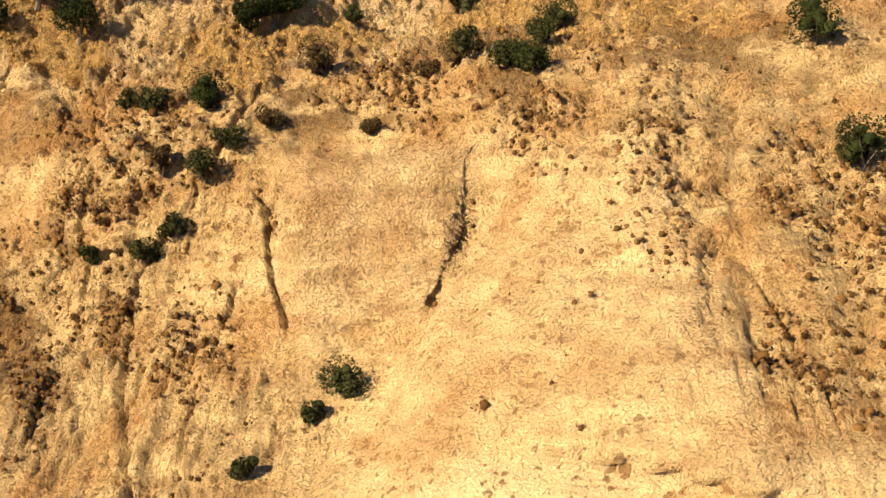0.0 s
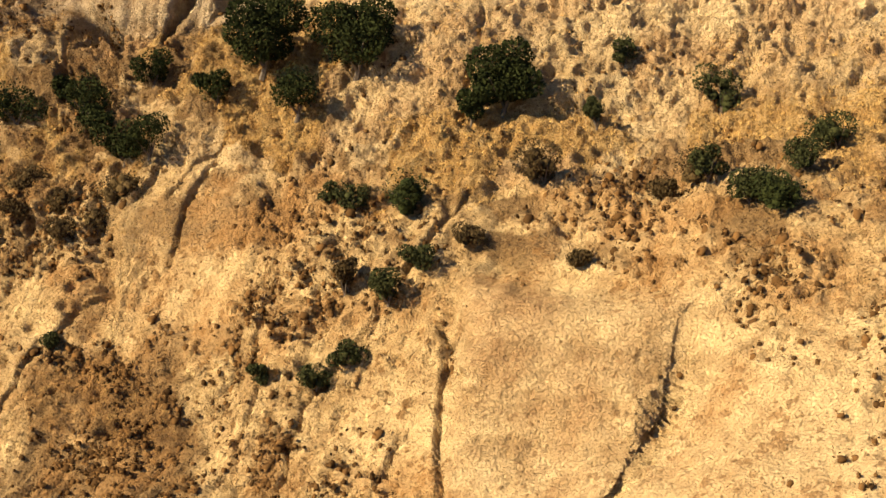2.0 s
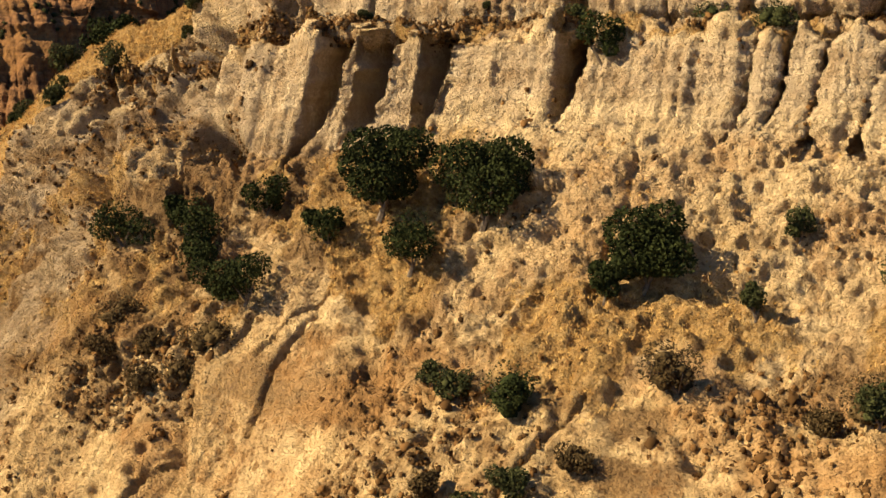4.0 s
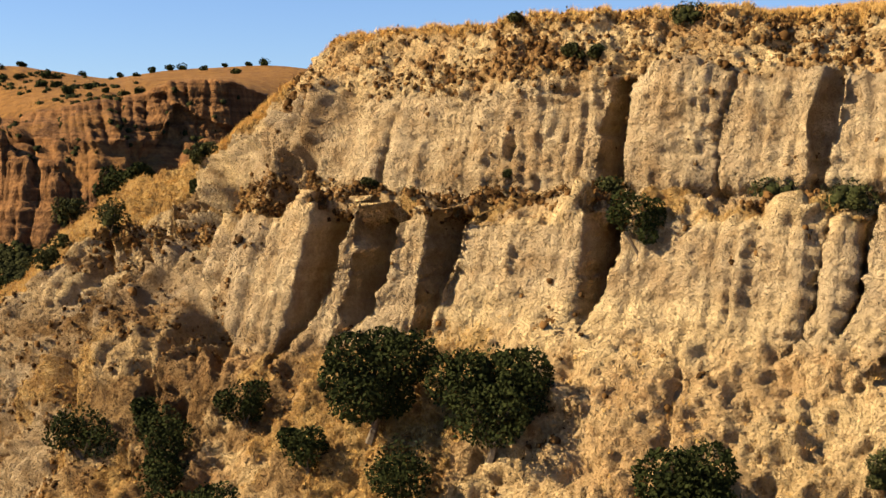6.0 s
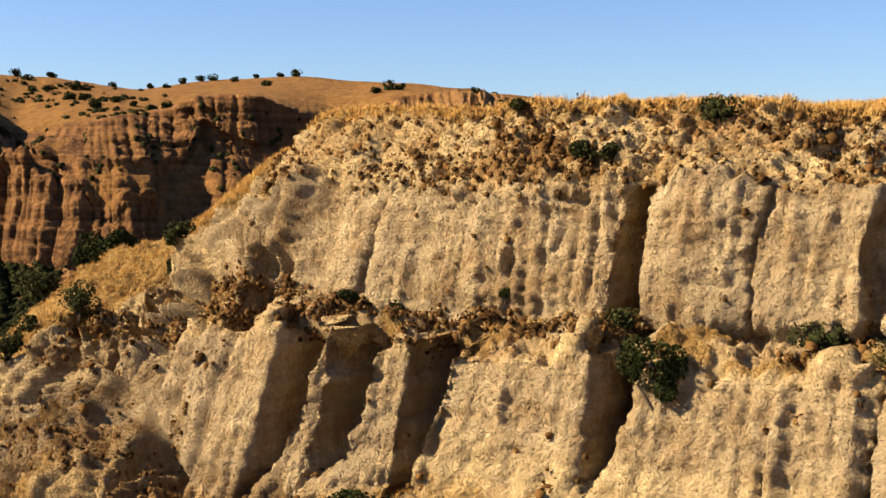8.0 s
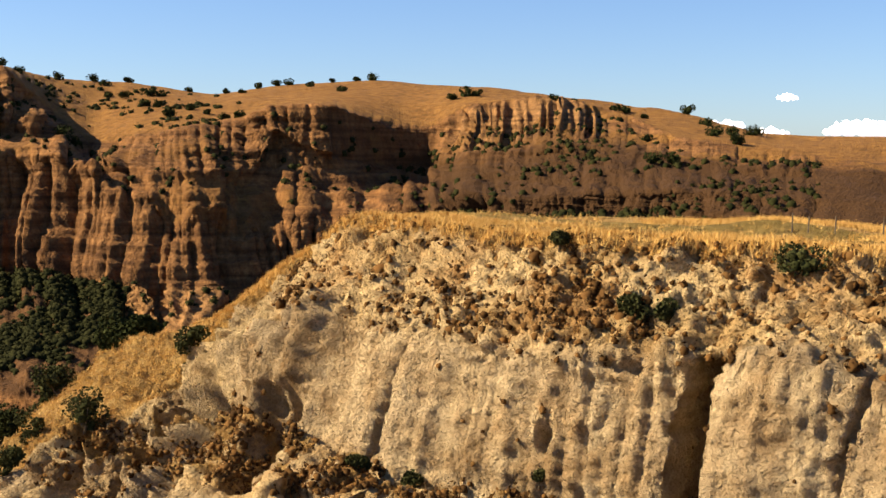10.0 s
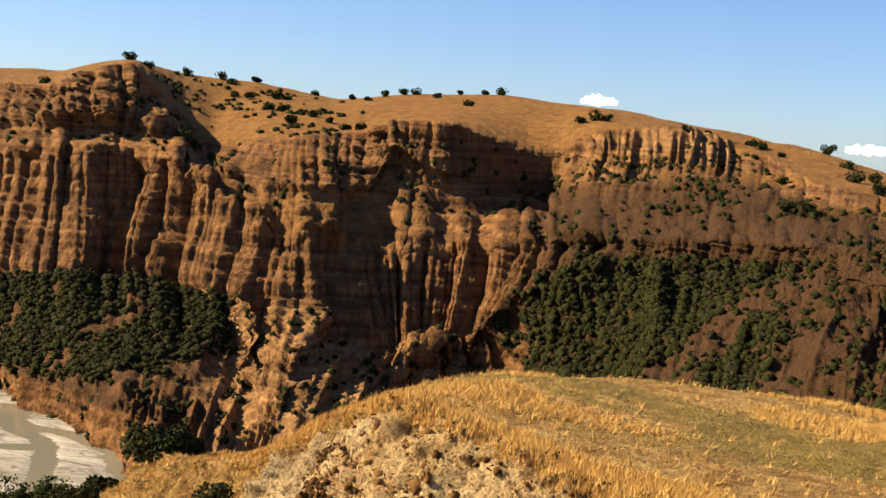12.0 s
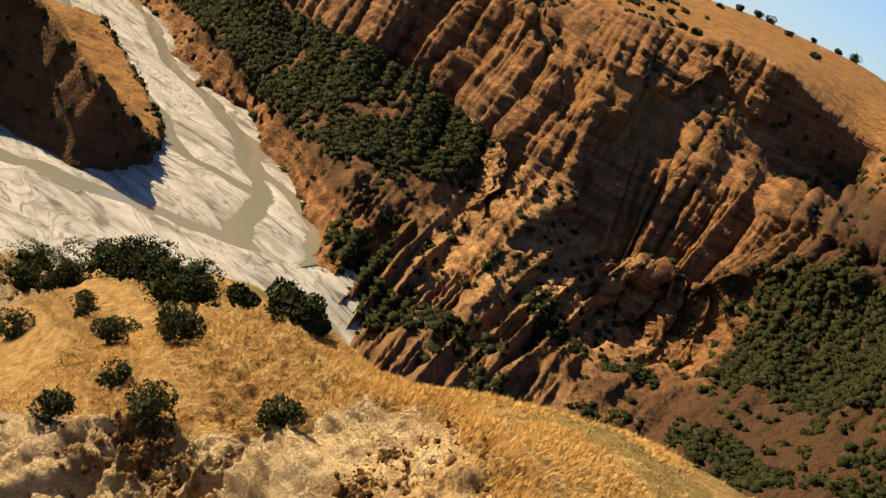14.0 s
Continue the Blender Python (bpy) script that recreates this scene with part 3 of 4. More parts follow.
far_station(57, (459, 0), (472, 12), (545, 38), (572, 88), (604, 99), (645, 117), (740, 126), (800, 129))
far_station(60.5, (511, 0), (528, 13), (575, 38), (600, 86), (627, 98), (700, 118), (750, 122), (820, 127))
far_station(65, (612, 0), (632, 14), (690, 36), (705, 85), (725, 90), (780, 118), (820, 122), (880, 127))
far_station(72, (720, 0), (740, 14), (800, 35), (815, 85), (835, 90), (880, 120), (920, 124), (980, 128))
far_station(95, (800, 0), (830, 14), (880, 35), (895, 85), (915, 90), (960, 120), (1000, 124), (1060, 128))

even = np.arange(-30, 95.01, 0.06)
azs = np.concatenate([np.arange(-30, 18, 0.6), np.arange(18, 66, 0.07), np.arange(66, 95, 0.4)])
vs = rows_of(None, [45, 70, 85, 90, 22, 85, 22, 14, 8, 4])
flat = swept(far_stations, even, vs, 0.6)
col = np.clip(np.round((azs - even[0]) / 0.06).astype(int), 0, len(even) - 1)
flat = smooth(flat[:, col], 3, 0)
A = np.radians(np.broadcast_to(azs, flat.shape[:2]))
V = np.broadcast_to(vs[:, None], A.shape)
R, Z = flat[..., 0].copy(), flat[..., 1].copy()
L = A * 560.0
tier1, tier2 = zone(2.95, 4, 0.1), zone(5, 6, 0.15)
# terraces of harder beds
step_at = zone(3.2, 5.95, 0.1) * ease(24, 30, np.degrees(A))
AZ = np.degrees(A)
panel = zone(5.02, 5.97, 0.08) * ease(34.6, 35.4, AZ) * ease(40.1, 39.8, AZ)
slabs = zone(5.02, 5.97, 0.08) * ease(39.8, 40.1, AZ) * ease(43.0, 42.5, AZ)
for thick, share in ((9.0, 0.3), (3.4, 0.3)):
    zt = Z / thick + 0.35 * grain(A * 20, R / 60, 0, int(thick))
    fr = zt - np.floor(zt)
    Z = Z + share * step_at * (1 - panel) * thick * (ease(0.6, 1.0, fr) - fr)
bad = zone(0.3, 3.0, 0.3) * (1 - 0.7 * ease(42, 37, AZ) * ease(1.9, 1.2, V)) * (1 - 0.85 * ease(48.5, 50.5, AZ) * ease(1.9, 2.3, V)) * (1 - 0.5 * ease(37, 35, AZ))
# the long rib that runs down from the foot of the columns
Z += 9 * np.clip(1 - np.abs(AZ - 45.9 - 0.5 * (3 - V)) / 2.0, 0, 1) * zone(1.3, 3.0, 0.35)
lw = L + 5 * grain(L / 20, Z / 40, 0, 131) + 0.12 * R
# columns: round shafts parted by sharp grooves, each with a pointed head of its own height
def shafts(along, wide, seed, up):
    q = along / wide + 0.3 * grain(along / wide / 1.7, 0.2 * up, 0, seed)
    own = np.floor(q)
    fr = np.abs(2 * (q - own) - 1)
    head = 0.78 + 0.3 * lattice(own.astype(np.int64), own.astype(np.int64) * 0, own.astype(np.int64) * 0, seed + 3)
    deep = 0.75 + 0.45 * lattice(own.astype(np.int64), own.astype(np.int64) * 0 + 5, own.astype(np.int64) * 0, seed + 4)
    narrow = np.clip(up / head, 0, 1) ** 2
    return deep * (np.sqrt(np.clip(1 - fr ** 2.2, 0, 1)) - 1.15 * narrow)


lc = L + 1.6 * grain(L / 14, Z / 60, 0, 132) + 0.22 * grain(L / 3, Z / 9, 0, 133)
rise = np.clip((V - 3) / 1.0, 0, 1)
rise2 = np.clip(V - 5, 0, 1)
c1, c2, c3 = (np.abs(grain(lc / w, Z / tall, 0, n)) for w, tall, n in ((32, 220, 141), (13, 130, 142), (6, 90, 143)))
Z += zone(3.75, 4.25, 0.2) * ease(33, 37, AZ) * (9 * (c2 - 0.3) + 5 * (c3 - 0.3))
saw = Z / 4.4 + 0.5 * grain(L / 45, Z / 30, 0, 148)
saw2 = Z / 1.9 + 0.5 * grain(L / 25, Z / 30, 0, 149)
beds = ease(-0.35, 0.15, grain(L / 40, Z / 18, 0, 146)) * (1 - panel) * (1 - 0.7 * slabs) * (0.25 * tier1 * ease(3.45, 3.8, V) + 0.8 * zone(4, 5, 0.1) + 0.9 * tier2)
own_bed, own_bed2 = np.floor(saw).astype(np.int64), np.floor(saw2).astype(np.int64)
stone = lattice(own_bed2, np.floor(L / 4.2 + 0.37 * (own_bed2 % 7)).astype(np.int64), own_bed2 * 0, 261) + 0.9 * lattice(own_bed, np.floor(L / 9.5 + 0.41 * (own_bed % 5)).astype(np.int64), own_bed * 0, 262)
beds = np.maximum(beds, 0.9 * zone(2.9, 5.2, 0.15) * ease(36, 34, AZ) * ease(-0.2, 0.2, grain(L / 30, Z / 14, 0, 263)))
R -= 1.15 * beds * stone
R -= beds * (1.7 * (saw - np.floor(saw)) ** 2 + 0.8 * (saw2 - np.floor(saw2)) ** 2)
R -= (0.25 * tier1 + tier2) * (1 - panel) * (0.7 * grain(L / 60, Z / 3.6, 0, 144) + 0.5 * grain(L / 30, Z / 1.6, 0, 145))
base = np.stack([FX - R * np.sin(A), FY + R * np.cos(A), Z], -1)
N = -normals_of(np.stack([smooth(smooth(base[..., k], 25, 1), 25, 0) for k in range(3)], -1))
N[..., 2] *= 0.2
N /= np.linalg.norm(N, axis=-1, keepdims=True)
foot_on = ease(2.25, 3.1, V) * (1 - ease(3.9, 4.1, V))
flute = foot_on * (11 * (c1 - 0.25) + 9.5 * shafts(lc, 12.5, 241, rise) + 3.8 * shafts(lc, 5.6, 242, 0.8 * rise) + 1.9 * shafts(lc, 2.6, 243, 0.5 * rise))
flute += tier2 * (1 - panel) * (1 + 0.7 * ease(52, 53, AZ)) * (9 * (c1 - 0.25) + 6 * shafts(lc, 9.5, 244, rise2) + 2.4 * shafts(lc, 4.2, 245, 0.7 * rise2) + 1.2 * slabs * shafts(lc, 3.0, 246, 0 * rise2))
flute += zone(4, 5, 0.1) * (1 - panel) * (5 * (c2 - 0.25) + 3 * (c3 - 0.25))
base = base + N * ((flute ) * (0.35 + 0.65 * ease(30, 34, AZ)))[..., None]
N = -normals_of(base)
rib = np.abs(grain(lw / 28, R / 160, 0, 151))
rib2 = np.abs(grain(lw / 9, R / 80, 0, 152))
rib3 = np.abs(grain(lw / 3.4, R / 30, 0, 153))
d = bad * (12.0 * (0.25 - rib) + 7.5 * (0.25 - rib2) + 3.8 * (0.25 - rib3) + 0.9 * fbm(L / 6, R / 6, 0, 162, 5, 0.65))
d += zone(3.9, 5.0, 0.2) * (1 - panel) * (3.0 * (np.abs(grain(lc / 20, R / 90, 0, 154)) - 0.25) + 2.0 * (np.abs(grain(lc / 8, R / 40, 0, 155)) - 0.25))
pocket = zone(5.35, 5.98, 0.1) * ease(26.8, 28, AZ) * ease(34.8, 33.8, AZ)
d += pocket * (5 * (0.25 - np.abs(grain(L / 5, R / 90, 0, 159))) + 4 * (0.25 - np.abs(grain(L / 2.0, R / 60, 0, 161))))
d += zone(0.5, 6.0, 0.2) * (1 - 0.8 * panel) * 0.5 * fbm(base[..., 0] / 4, base[..., 1] / 4, Z / 5, 156, 4, 0.6)
d += zone(6.0, 8.5, 0.3) * 2.0 * fbm(base[..., 0] / 60, base[..., 1] / 60, 0, 157, 3)
far = base + N * d[..., None]
far_cover = np.clip(ease(5.95, 6.15, V) + zone(3.95, 5.8, 0.15) * ease(0.1, 0.6, fbm(L / 25, R / 25, 0, 158, 3)) * 0.5
                    + ease(33, 28, AZ) * zone(4.6, 6) * ease(-0.3, 0.4, fbm(L / 22, R / 22, 0, 160, 3)), 0, 1)
# Right slope's dark soil; its dim light and the panel's shade are painted in.
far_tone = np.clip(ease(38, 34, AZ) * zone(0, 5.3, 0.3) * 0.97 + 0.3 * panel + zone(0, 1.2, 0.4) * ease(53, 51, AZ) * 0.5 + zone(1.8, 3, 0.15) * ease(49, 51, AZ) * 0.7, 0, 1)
far_rows, far_az = vs, AZ
far_wall = np.clip(tier1 + tier2, 0, 1)
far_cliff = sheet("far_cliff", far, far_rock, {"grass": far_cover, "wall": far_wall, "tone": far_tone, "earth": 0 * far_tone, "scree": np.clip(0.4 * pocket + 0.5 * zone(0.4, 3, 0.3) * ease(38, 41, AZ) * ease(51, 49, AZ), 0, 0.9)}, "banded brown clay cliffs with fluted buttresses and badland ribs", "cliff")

# ---- valley floor and river ----
gm, nodes, links, bsdf = material("grey_gravel", 0.85)
pos = nodes.new("ShaderNodeNewGeometry").outputs["Position"]
mp = nodes.new('ShaderNodeMapping')
mp.inputs['Rotation'].default_value = (0, 0, -0.42)
links.new(pos, mp.inputs['Vector'])
gr = noise_of(nodes, links, mp.outputs[0], 0.10, 8, 0.62, (0.45, 1, 1))
gr.node.inputs['Distortion'].default_value = 1.2
swirl = noise_of(nodes, links, mp.outputs[0], 0.035, 4, 0.45, (0.55, 1, 1))
swirl.node.inputs['Distortion'].default_value = 1.5
bed = ramp(nodes, links, gr, [(0.36, (0.12, 0.108, 0.083)), (0.47, (0.26, 0.234, 0.19)), (0.6, (0.335, 0.302, 0.248))])
one = (1, 1, 1)
bed = blend(nodes, links, 1.0, bed, ramp(nodes, links, swirl, [(0.34, (0.7, 0.7, 0.64)), (0.38, one), (0.43, one), (0.437, (0.35, 0.33, 0.3)), (0.445, one), (0.485, (0.85, 0.85, 0.82)), (0.49, (0.4, 0.38, 0.34)), (0.5, one), (0.545, one), (0.552, (0.45, 0.43, 0.38)), (0.56, (0.8, 0.8, 0.74)), (0.63, one)]), 'MULTIPLY')
grit = noise_of(nodes, links, pos, 0.5, 6, 0.7)
links.new(blend(nodes, links, 0.5, bed, ramp(nodes, links, grit, [(0.3, (0.6, 0.58, 0.55)), (0.6, (1.1, 1.1, 1.1))]), 'MULTIPLY'), bsdf.inputs["Base Color"])
relief(nodes, links, bsdf, [(gr, 1.0, 0.12), (swirl, 1.5, 0.3), (grit, 0.4, 0.35)])


def away(px, py, line):
    """Distance from points to a line of corners, and the side: positive to the left of its way."""
    best, side = np.full(px.shape, 1e9), np.zeros(px.shape)
    for (ax, ay), (bx_, by_) in zip(line, line[1:]):
        ux, uy = bx_ - ax, by_ - ay
        q = np.clip(((px - ax) * ux + (py - ay) * uy) / (ux * ux + uy * uy), 0, 1)
        dd = np.hypot(px - ax - q * ux, py - ay - q * uy)
        cr = ux * (py - ay) - uy * (px - ax)
        side = np.where(dd < best, np.sign(cr), side)
        best = np.minimum(best, dd)
    return best, side


gx = np.linspace(-2600, 2600, 50)
gy = np.linspace(-2200, 3600, 50)
GX, GY = np.meshgrid(gx, gy)
ground = sheet("ground", np.stack([GX, GY, -6 + 0 * GX], -1), near_rock, {"grass": 0.8 + 0 * GX, "wall": 0 * GX, "tone": 0 * GX, "earth": 0 * GX, "scree": 0 * GX, "crumb": 1 + 0 * GX}, "dry valley floor reaching to the horizon", "ground")
bx, by = np.meshgrid(np.arange(-640, -200, 2.0), np.arange(10, 320, 2.0))
flow = (bx + 300) * 0.45 - (by - 150)
warp = flow + 6 * grain(bx / 40, by / 30, 0, 173)
jx, jy = bx + 7 * grain(bx / 22, by / 22, 0, 174) + 2 * grain(bx / 7, by / 7, 0, 175), by + 7 * grain(bx / 22, by / 22, 0, 176)
main_run, _ = away(jx, jy, ((-640, 235), (-520, 214), (-458, 200), (-400, 207), (-353, 197), (-322, 184), (-300, 172), (-281, 163), (-284, 138), (-288, 118), (-300, 85)))
side_run, _ = away(jx, jy, ((-400, 207), (-353, 203), (-300, 197), (-270, 185)))
back_run, _ = away(jx, jy, ((-322, 184), (-345, 165), (-400, 172), (-470, 165), (-560, 180)))
bz = 0.12 * fbm(warp / 14, bx / 50, 0, 171, 4) + 0.12 * (np.abs(grain(warp / 5, bx / 30, 0, 172)) - 0.2)
bz -= 0.75 * ease(5.0, 2.6, main_run) + 0.65 * ease(5, 2.5, side_run) + 0.6 * ease(4.5, 2, back_run)
bz -= 5 * ease(12, 55, ((bx + 300) * 80 + (by - 200) * 52) / 95)
river_bed = sheet("river_bed", np.stack([bx, by, bz], -1), gm, {}, "pale grey braided gravel bed of a river", "river bed")
wm, nodes, links, bsdf = material("silty_water", 0.12)
bsdf.inputs["Base Color"].default_value = (0.16, 0.147, 0.105, 1)
bsdf.inputs["Specular IOR Level"].default_value = 0.5
wave = noise_of(nodes, links, nodes.new("ShaderNodeNewGeometry").outputs["Position"], 0.5, 4)
relief(nodes, links, bsdf, [(wave, 0.1, 0.15)])
down, across = np.meshgrid(np.linspace(-360, 10, 40), np.linspace(-190, 190, 40))
wx_, wy_ = -300 + 0.838 * down - 0.545 * across, 200 + 0.545 * down + 0.838 * across
river_water = sheet("river_water", np.stack([wx_, wy_, -0.28 + 0 * wx_], -1), wm, {}, "shallow silty grey-green river water in braided channels", "river")

# the bluff that stands in the bend of the river
ux, uy = np.meshgrid(np.arange(-470, -285, 1.0), np.arange(30, 190, 1.0))
inner, side = away(ux, uy, ((-330, 60), (-316, 97), (-303, 105), (-297, 115), (-304, 127), (-321, 144), (-345, 158), (-420, 172), (-500, 180)))
inner = inner * side + 2.0 * grain(ux / 9, uy / 9, 0, 181) + 0.8 * grain(ux / 3, uy / 3, 0, 182)
inner = np.minimum(inner, (uy - 45) * 0.9)
crown = np.clip(4 + (146 - uy) * 0.58 + 0.02 * (ux + 330), 3, 31) + 1.5 * fbm(ux / 14, uy / 14, 0, 183, 4)
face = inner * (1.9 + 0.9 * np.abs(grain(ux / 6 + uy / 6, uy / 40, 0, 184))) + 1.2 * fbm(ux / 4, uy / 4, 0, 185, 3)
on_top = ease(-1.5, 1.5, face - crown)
# The face's dark tone holds its scrub cover and its shade in the colour.
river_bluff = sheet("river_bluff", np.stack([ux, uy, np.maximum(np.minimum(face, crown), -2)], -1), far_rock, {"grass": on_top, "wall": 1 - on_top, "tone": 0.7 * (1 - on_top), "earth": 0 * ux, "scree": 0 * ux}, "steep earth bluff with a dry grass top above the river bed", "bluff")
bluff_edge = (ux, uy, np.minimum(face, crown), np.exp(-((face - crown) / 3) ** 2) + 0.25 * (1 - on_top) * (face > 3))


# ---- plants ----
rng = np.random.default_rng(7)


def mesh_of(name, verts, faces, mat):
    """A mesh from arrays of corners and of faces with the same number of corners."""
    me = bpy.data.meshes.new(name)
    n = faces.shape[1]
    me.vertices.add(len(verts))
    me.vertices.foreach_set("co", verts.astype(np.float32).ravel())
    me.loops.add(faces.size)
    me.loops.foreach_set("vertex_index", faces.astype(np.int32).ravel())
    me.polygons.add(len(faces))
    me.polygons.foreach_set("loop_start", np.arange(0, faces.size, n, dtype=np.int32))
    me.update(calc_edges=True)
    me.materials.append(mat)
    return me


def leaves(centres, size, flat=0.0):
    """Small four-cornered leaf sprays, one at each centre, turned at random."""
    n = len(centres)
    a = rng.normal(size=(n, 3))
    a /= np.linalg.norm(a, axis=1, keepdims=True)
    b = np.cross(a, rng.normal(size=(n, 3)))
    b /= np.linalg.norm(b, axis=1, keepdims=True)
    s = (size * rng.uniform(0.6, 1.4, n))[:, None]
    c = centres
    verts = np.stack([c - a * s, c - b * s * 0.55, c + a * s, c + b * s * 0.55], 1).reshape(-1, 3)
    return verts, np.arange(4 * n).reshape(n, 4)


def crown_points(width, height, base, n, lobes):
    """Leaf places in a few lobes that make one uneven crown."""
    pts = []
    for k in range(lobes):
        ang, rr = rng.uniform(0, 2 * math.pi), width * 0.5 * rng.uniform(0.3, 0.8) * (k > 0)
        hz = base + (height - base) * (0.55 if k == 0 else rng.uniform(0.25, 0.8))
        r = width * 0.5 * (0.86 if k == 0 else rng.uniform(0.42, 0.66))
        rz = min(r * 1.05, (height - hz), hz - base * 0.5) if k == 0 else r * 0.85
        q = rng.normal(size=(n // lobes, 3))
        q /= np.linalg.norm(q, axis=1, keepdims=True)
        q *= (rng.uniform(0.45, 1.0, len(q)) ** 0.4)[:, None] * (1 + 0.16 * grain(q[:, 0] * 3, q[:, 1] * 3, q[:, 2] * 3 + k, 200))[:, None]
        pts.append(q * (r, r, max(rz, r * 0.6)) + (rr * math.cos(ang), rr * math.sin(ang), hz))
    return np.concatenate(pts)


def limb(bm, a, b, ra, rb):
    """A tapered, six-sided limb from a to b."""
    m = Vector(b) - Vector(a)
    q = m.to_track_quat("Z", "Y").to_matrix().to_4x4()
    bmesh.ops.create_cone(bm, cap_ends=True, segments=6, radius1=ra, radius2=rb, depth=m.length, matrix=Matrix.Translation((Vector(a) + Vector(b)) / 2) @ q)


def part(name, me, parent, label=""):
    ob = new(name, me)
    ob.parent = parent
    return tagged(ob, label)


core = np.array([(math.cos(a) * s, math.sin(a) * s, z) for z, s, o in ((-0.5, 0.8, 0), (0.3, 0.9, 0.5), (0.75, 0.45, 0)) for a in (np.arange(4) + o) * math.pi / 2])
ring = np.array([(a + b, a + (b + 1) % 4, a + 4 + (b + 1) % 4, a + 4 + b) for a in (0, 4) for b in range(4)] + [(8, 9, 10, 11)])


def cushions(foot, r):
    """Low leafy domes of uneven outline."""
    n = len(foot)
    cv = np.repeat(foot, 12, 0) + np.tile(core, (n, 1)) * np.repeat(r, 12)[:, None] * rng.uniform(0.65, 1.15, (n * 12, 1))
    return cv, np.tile(ring, (n, 1)) + np.repeat(np.arange(n) * 12, 9)[:, None]


def plant(name, place, width, height, mat, n, leaf, label, category, group="", lobes=6, stem=0.25):
    """A tree or shrub: trunk with limbs, and a crown of leaf sprays."""
    root = tagged(new(name), label, category, group)
    root.location = place
    width, height = width * 1.12, height * 1.08
    base = height * stem
    bm = bmesh.new()
    limb(bm, (0, 0, -0.4), (0.05 * width, 0.02 * width, base), 0.045 * height, 0.03 * height)
    for k in range(5):
        a = k * 2 * math.pi / 5 + rng.uniform(0, 1)
        limb(bm, (0.05 * width, 0.02 * width, base * 0.8), (math.cos(a) * width * 0.27, math.sin(a) * width * 0.27, base + (height - base) * rng.uniform(0.3, 0.6)), 0.022 * height, 0.008 * height)
    me = bpy.data.meshes.new("trunk")
    bm.to_mesh(me)
    bm.free()
    me.materials.append(bark)
    part("trunk", me, root)
    pts = crown_points(width, height, base * 0.6, n, lobes)
    lv, lf = leaves(pts, leaf)
    if n < 2000:
        heart = pts[rng.integers(0, len(pts), 14)] * (0.5, 0.5, 0.75)
        cv, cf = cushions(heart, np.full(14, 0.15 * width))
        lv, lf = np.concatenate([lv, cv]), np.concatenate([lf, cf + len(lv)])
    part("crown", mesh_of("crown", lv, lf, mat), root)
    return root


near_x, near_y = near[..., 0], near[..., 1]


def near_place(x, y):
    c = np.argmin(np.abs(xs - x))
    r = np.argmin(np.abs(near_y[:, c] - y))
    return Vector(near[r, c])


DARK = "dense dark green tree on the dry slope of the cliff"
OLIVE = "olive green shrub rooted in the pale silt slope"
DRY = "dark brown half-dry scrub on the pale silt slope"
for x, y, w, hh in ((-12.2, -8.6, 7.4, 7.6), (-2.3, -8.6, 7.4, 7.8), (13.5, -13.0, 6.0, 6.4)):
    plant("tree", near_place(x, y), w, hh, leaf_dark, 11000, 0.17, DARK, "tree", "large trees on the bench", 9, 0.12)
for x, y, w, hh in ((-7.2, -12.8, 4.8, 5.2), (-16.4, -11.0, 3.6, 3.4), (11.0, -15.5, 2.6, 3.2), (-40.2, -10.0, 5.0, 5.0), (-32.0, -9.4, 4.8, 4.8), (-29.6, -11.6, 4.6, 3.8),
                    (-25.3, -7.2, 3.4, 3.9), (-21.5, -16.6, 4.0, 4.4), (-25.6, -14.4, 4.2, 3.6), (-36.8, -5.6, 2.8, 2.5)):
    plant("small_tree", near_place(x, y), w, hh, leaf_dark, 3000, 0.14, "small dark green tree on the dry bench", "tree", "small trees on the bench", 6, 0.1)
for x, y, w, hh in ((7.7, -27.0, 4.6, 3.8), (33.5, -12.0, 3.6, 5.2), (22.4, -14.4, 1.9, 3.2), (24.4, -7.4, 2.3, 2.8), (8.1, -35.0, 2.8, 3.2), (-0.8, -22.4, 1.8, 2.3),
                    (39.1, -35.8, 4.4, 2.6), (36.6, -33.6, 3.0, 2.2), (62.5, -41, 4.8, 3.8), (61.5, -55, 4.2, 4.2), (5.8, -38.5, 2.4, 2.2), (2.9, -38.6, 2.4, 1.9), (-2.7, -36.9, 1.6, 1.9),
                    (20.7, -59.8, 3.4, 3.4), (37.7, -33.9, 3.4, 2.6), (43.1, -23.4, 3.8, 3.0), (40.6, -28.5, 3.0, 2.2), (33.5, -30.0, 2.8, 2.8), (2.5, -24.9, 2.8, 2.4), (10.9, -33.8, 2.4, 1.8), (18.3, -61.2, 1.7, 1.9), (13.7, -65, 1.6, 1.6), (-25.7, -30.4, 1.8, 1.2)):
    plant("shrub", near_place(x, y), w, hh, leaf_olive if w < 4 else leaf_dark, 1700, 0.12, OLIVE, "shrub", "shrubs on the lower slope", 6, 0.06)
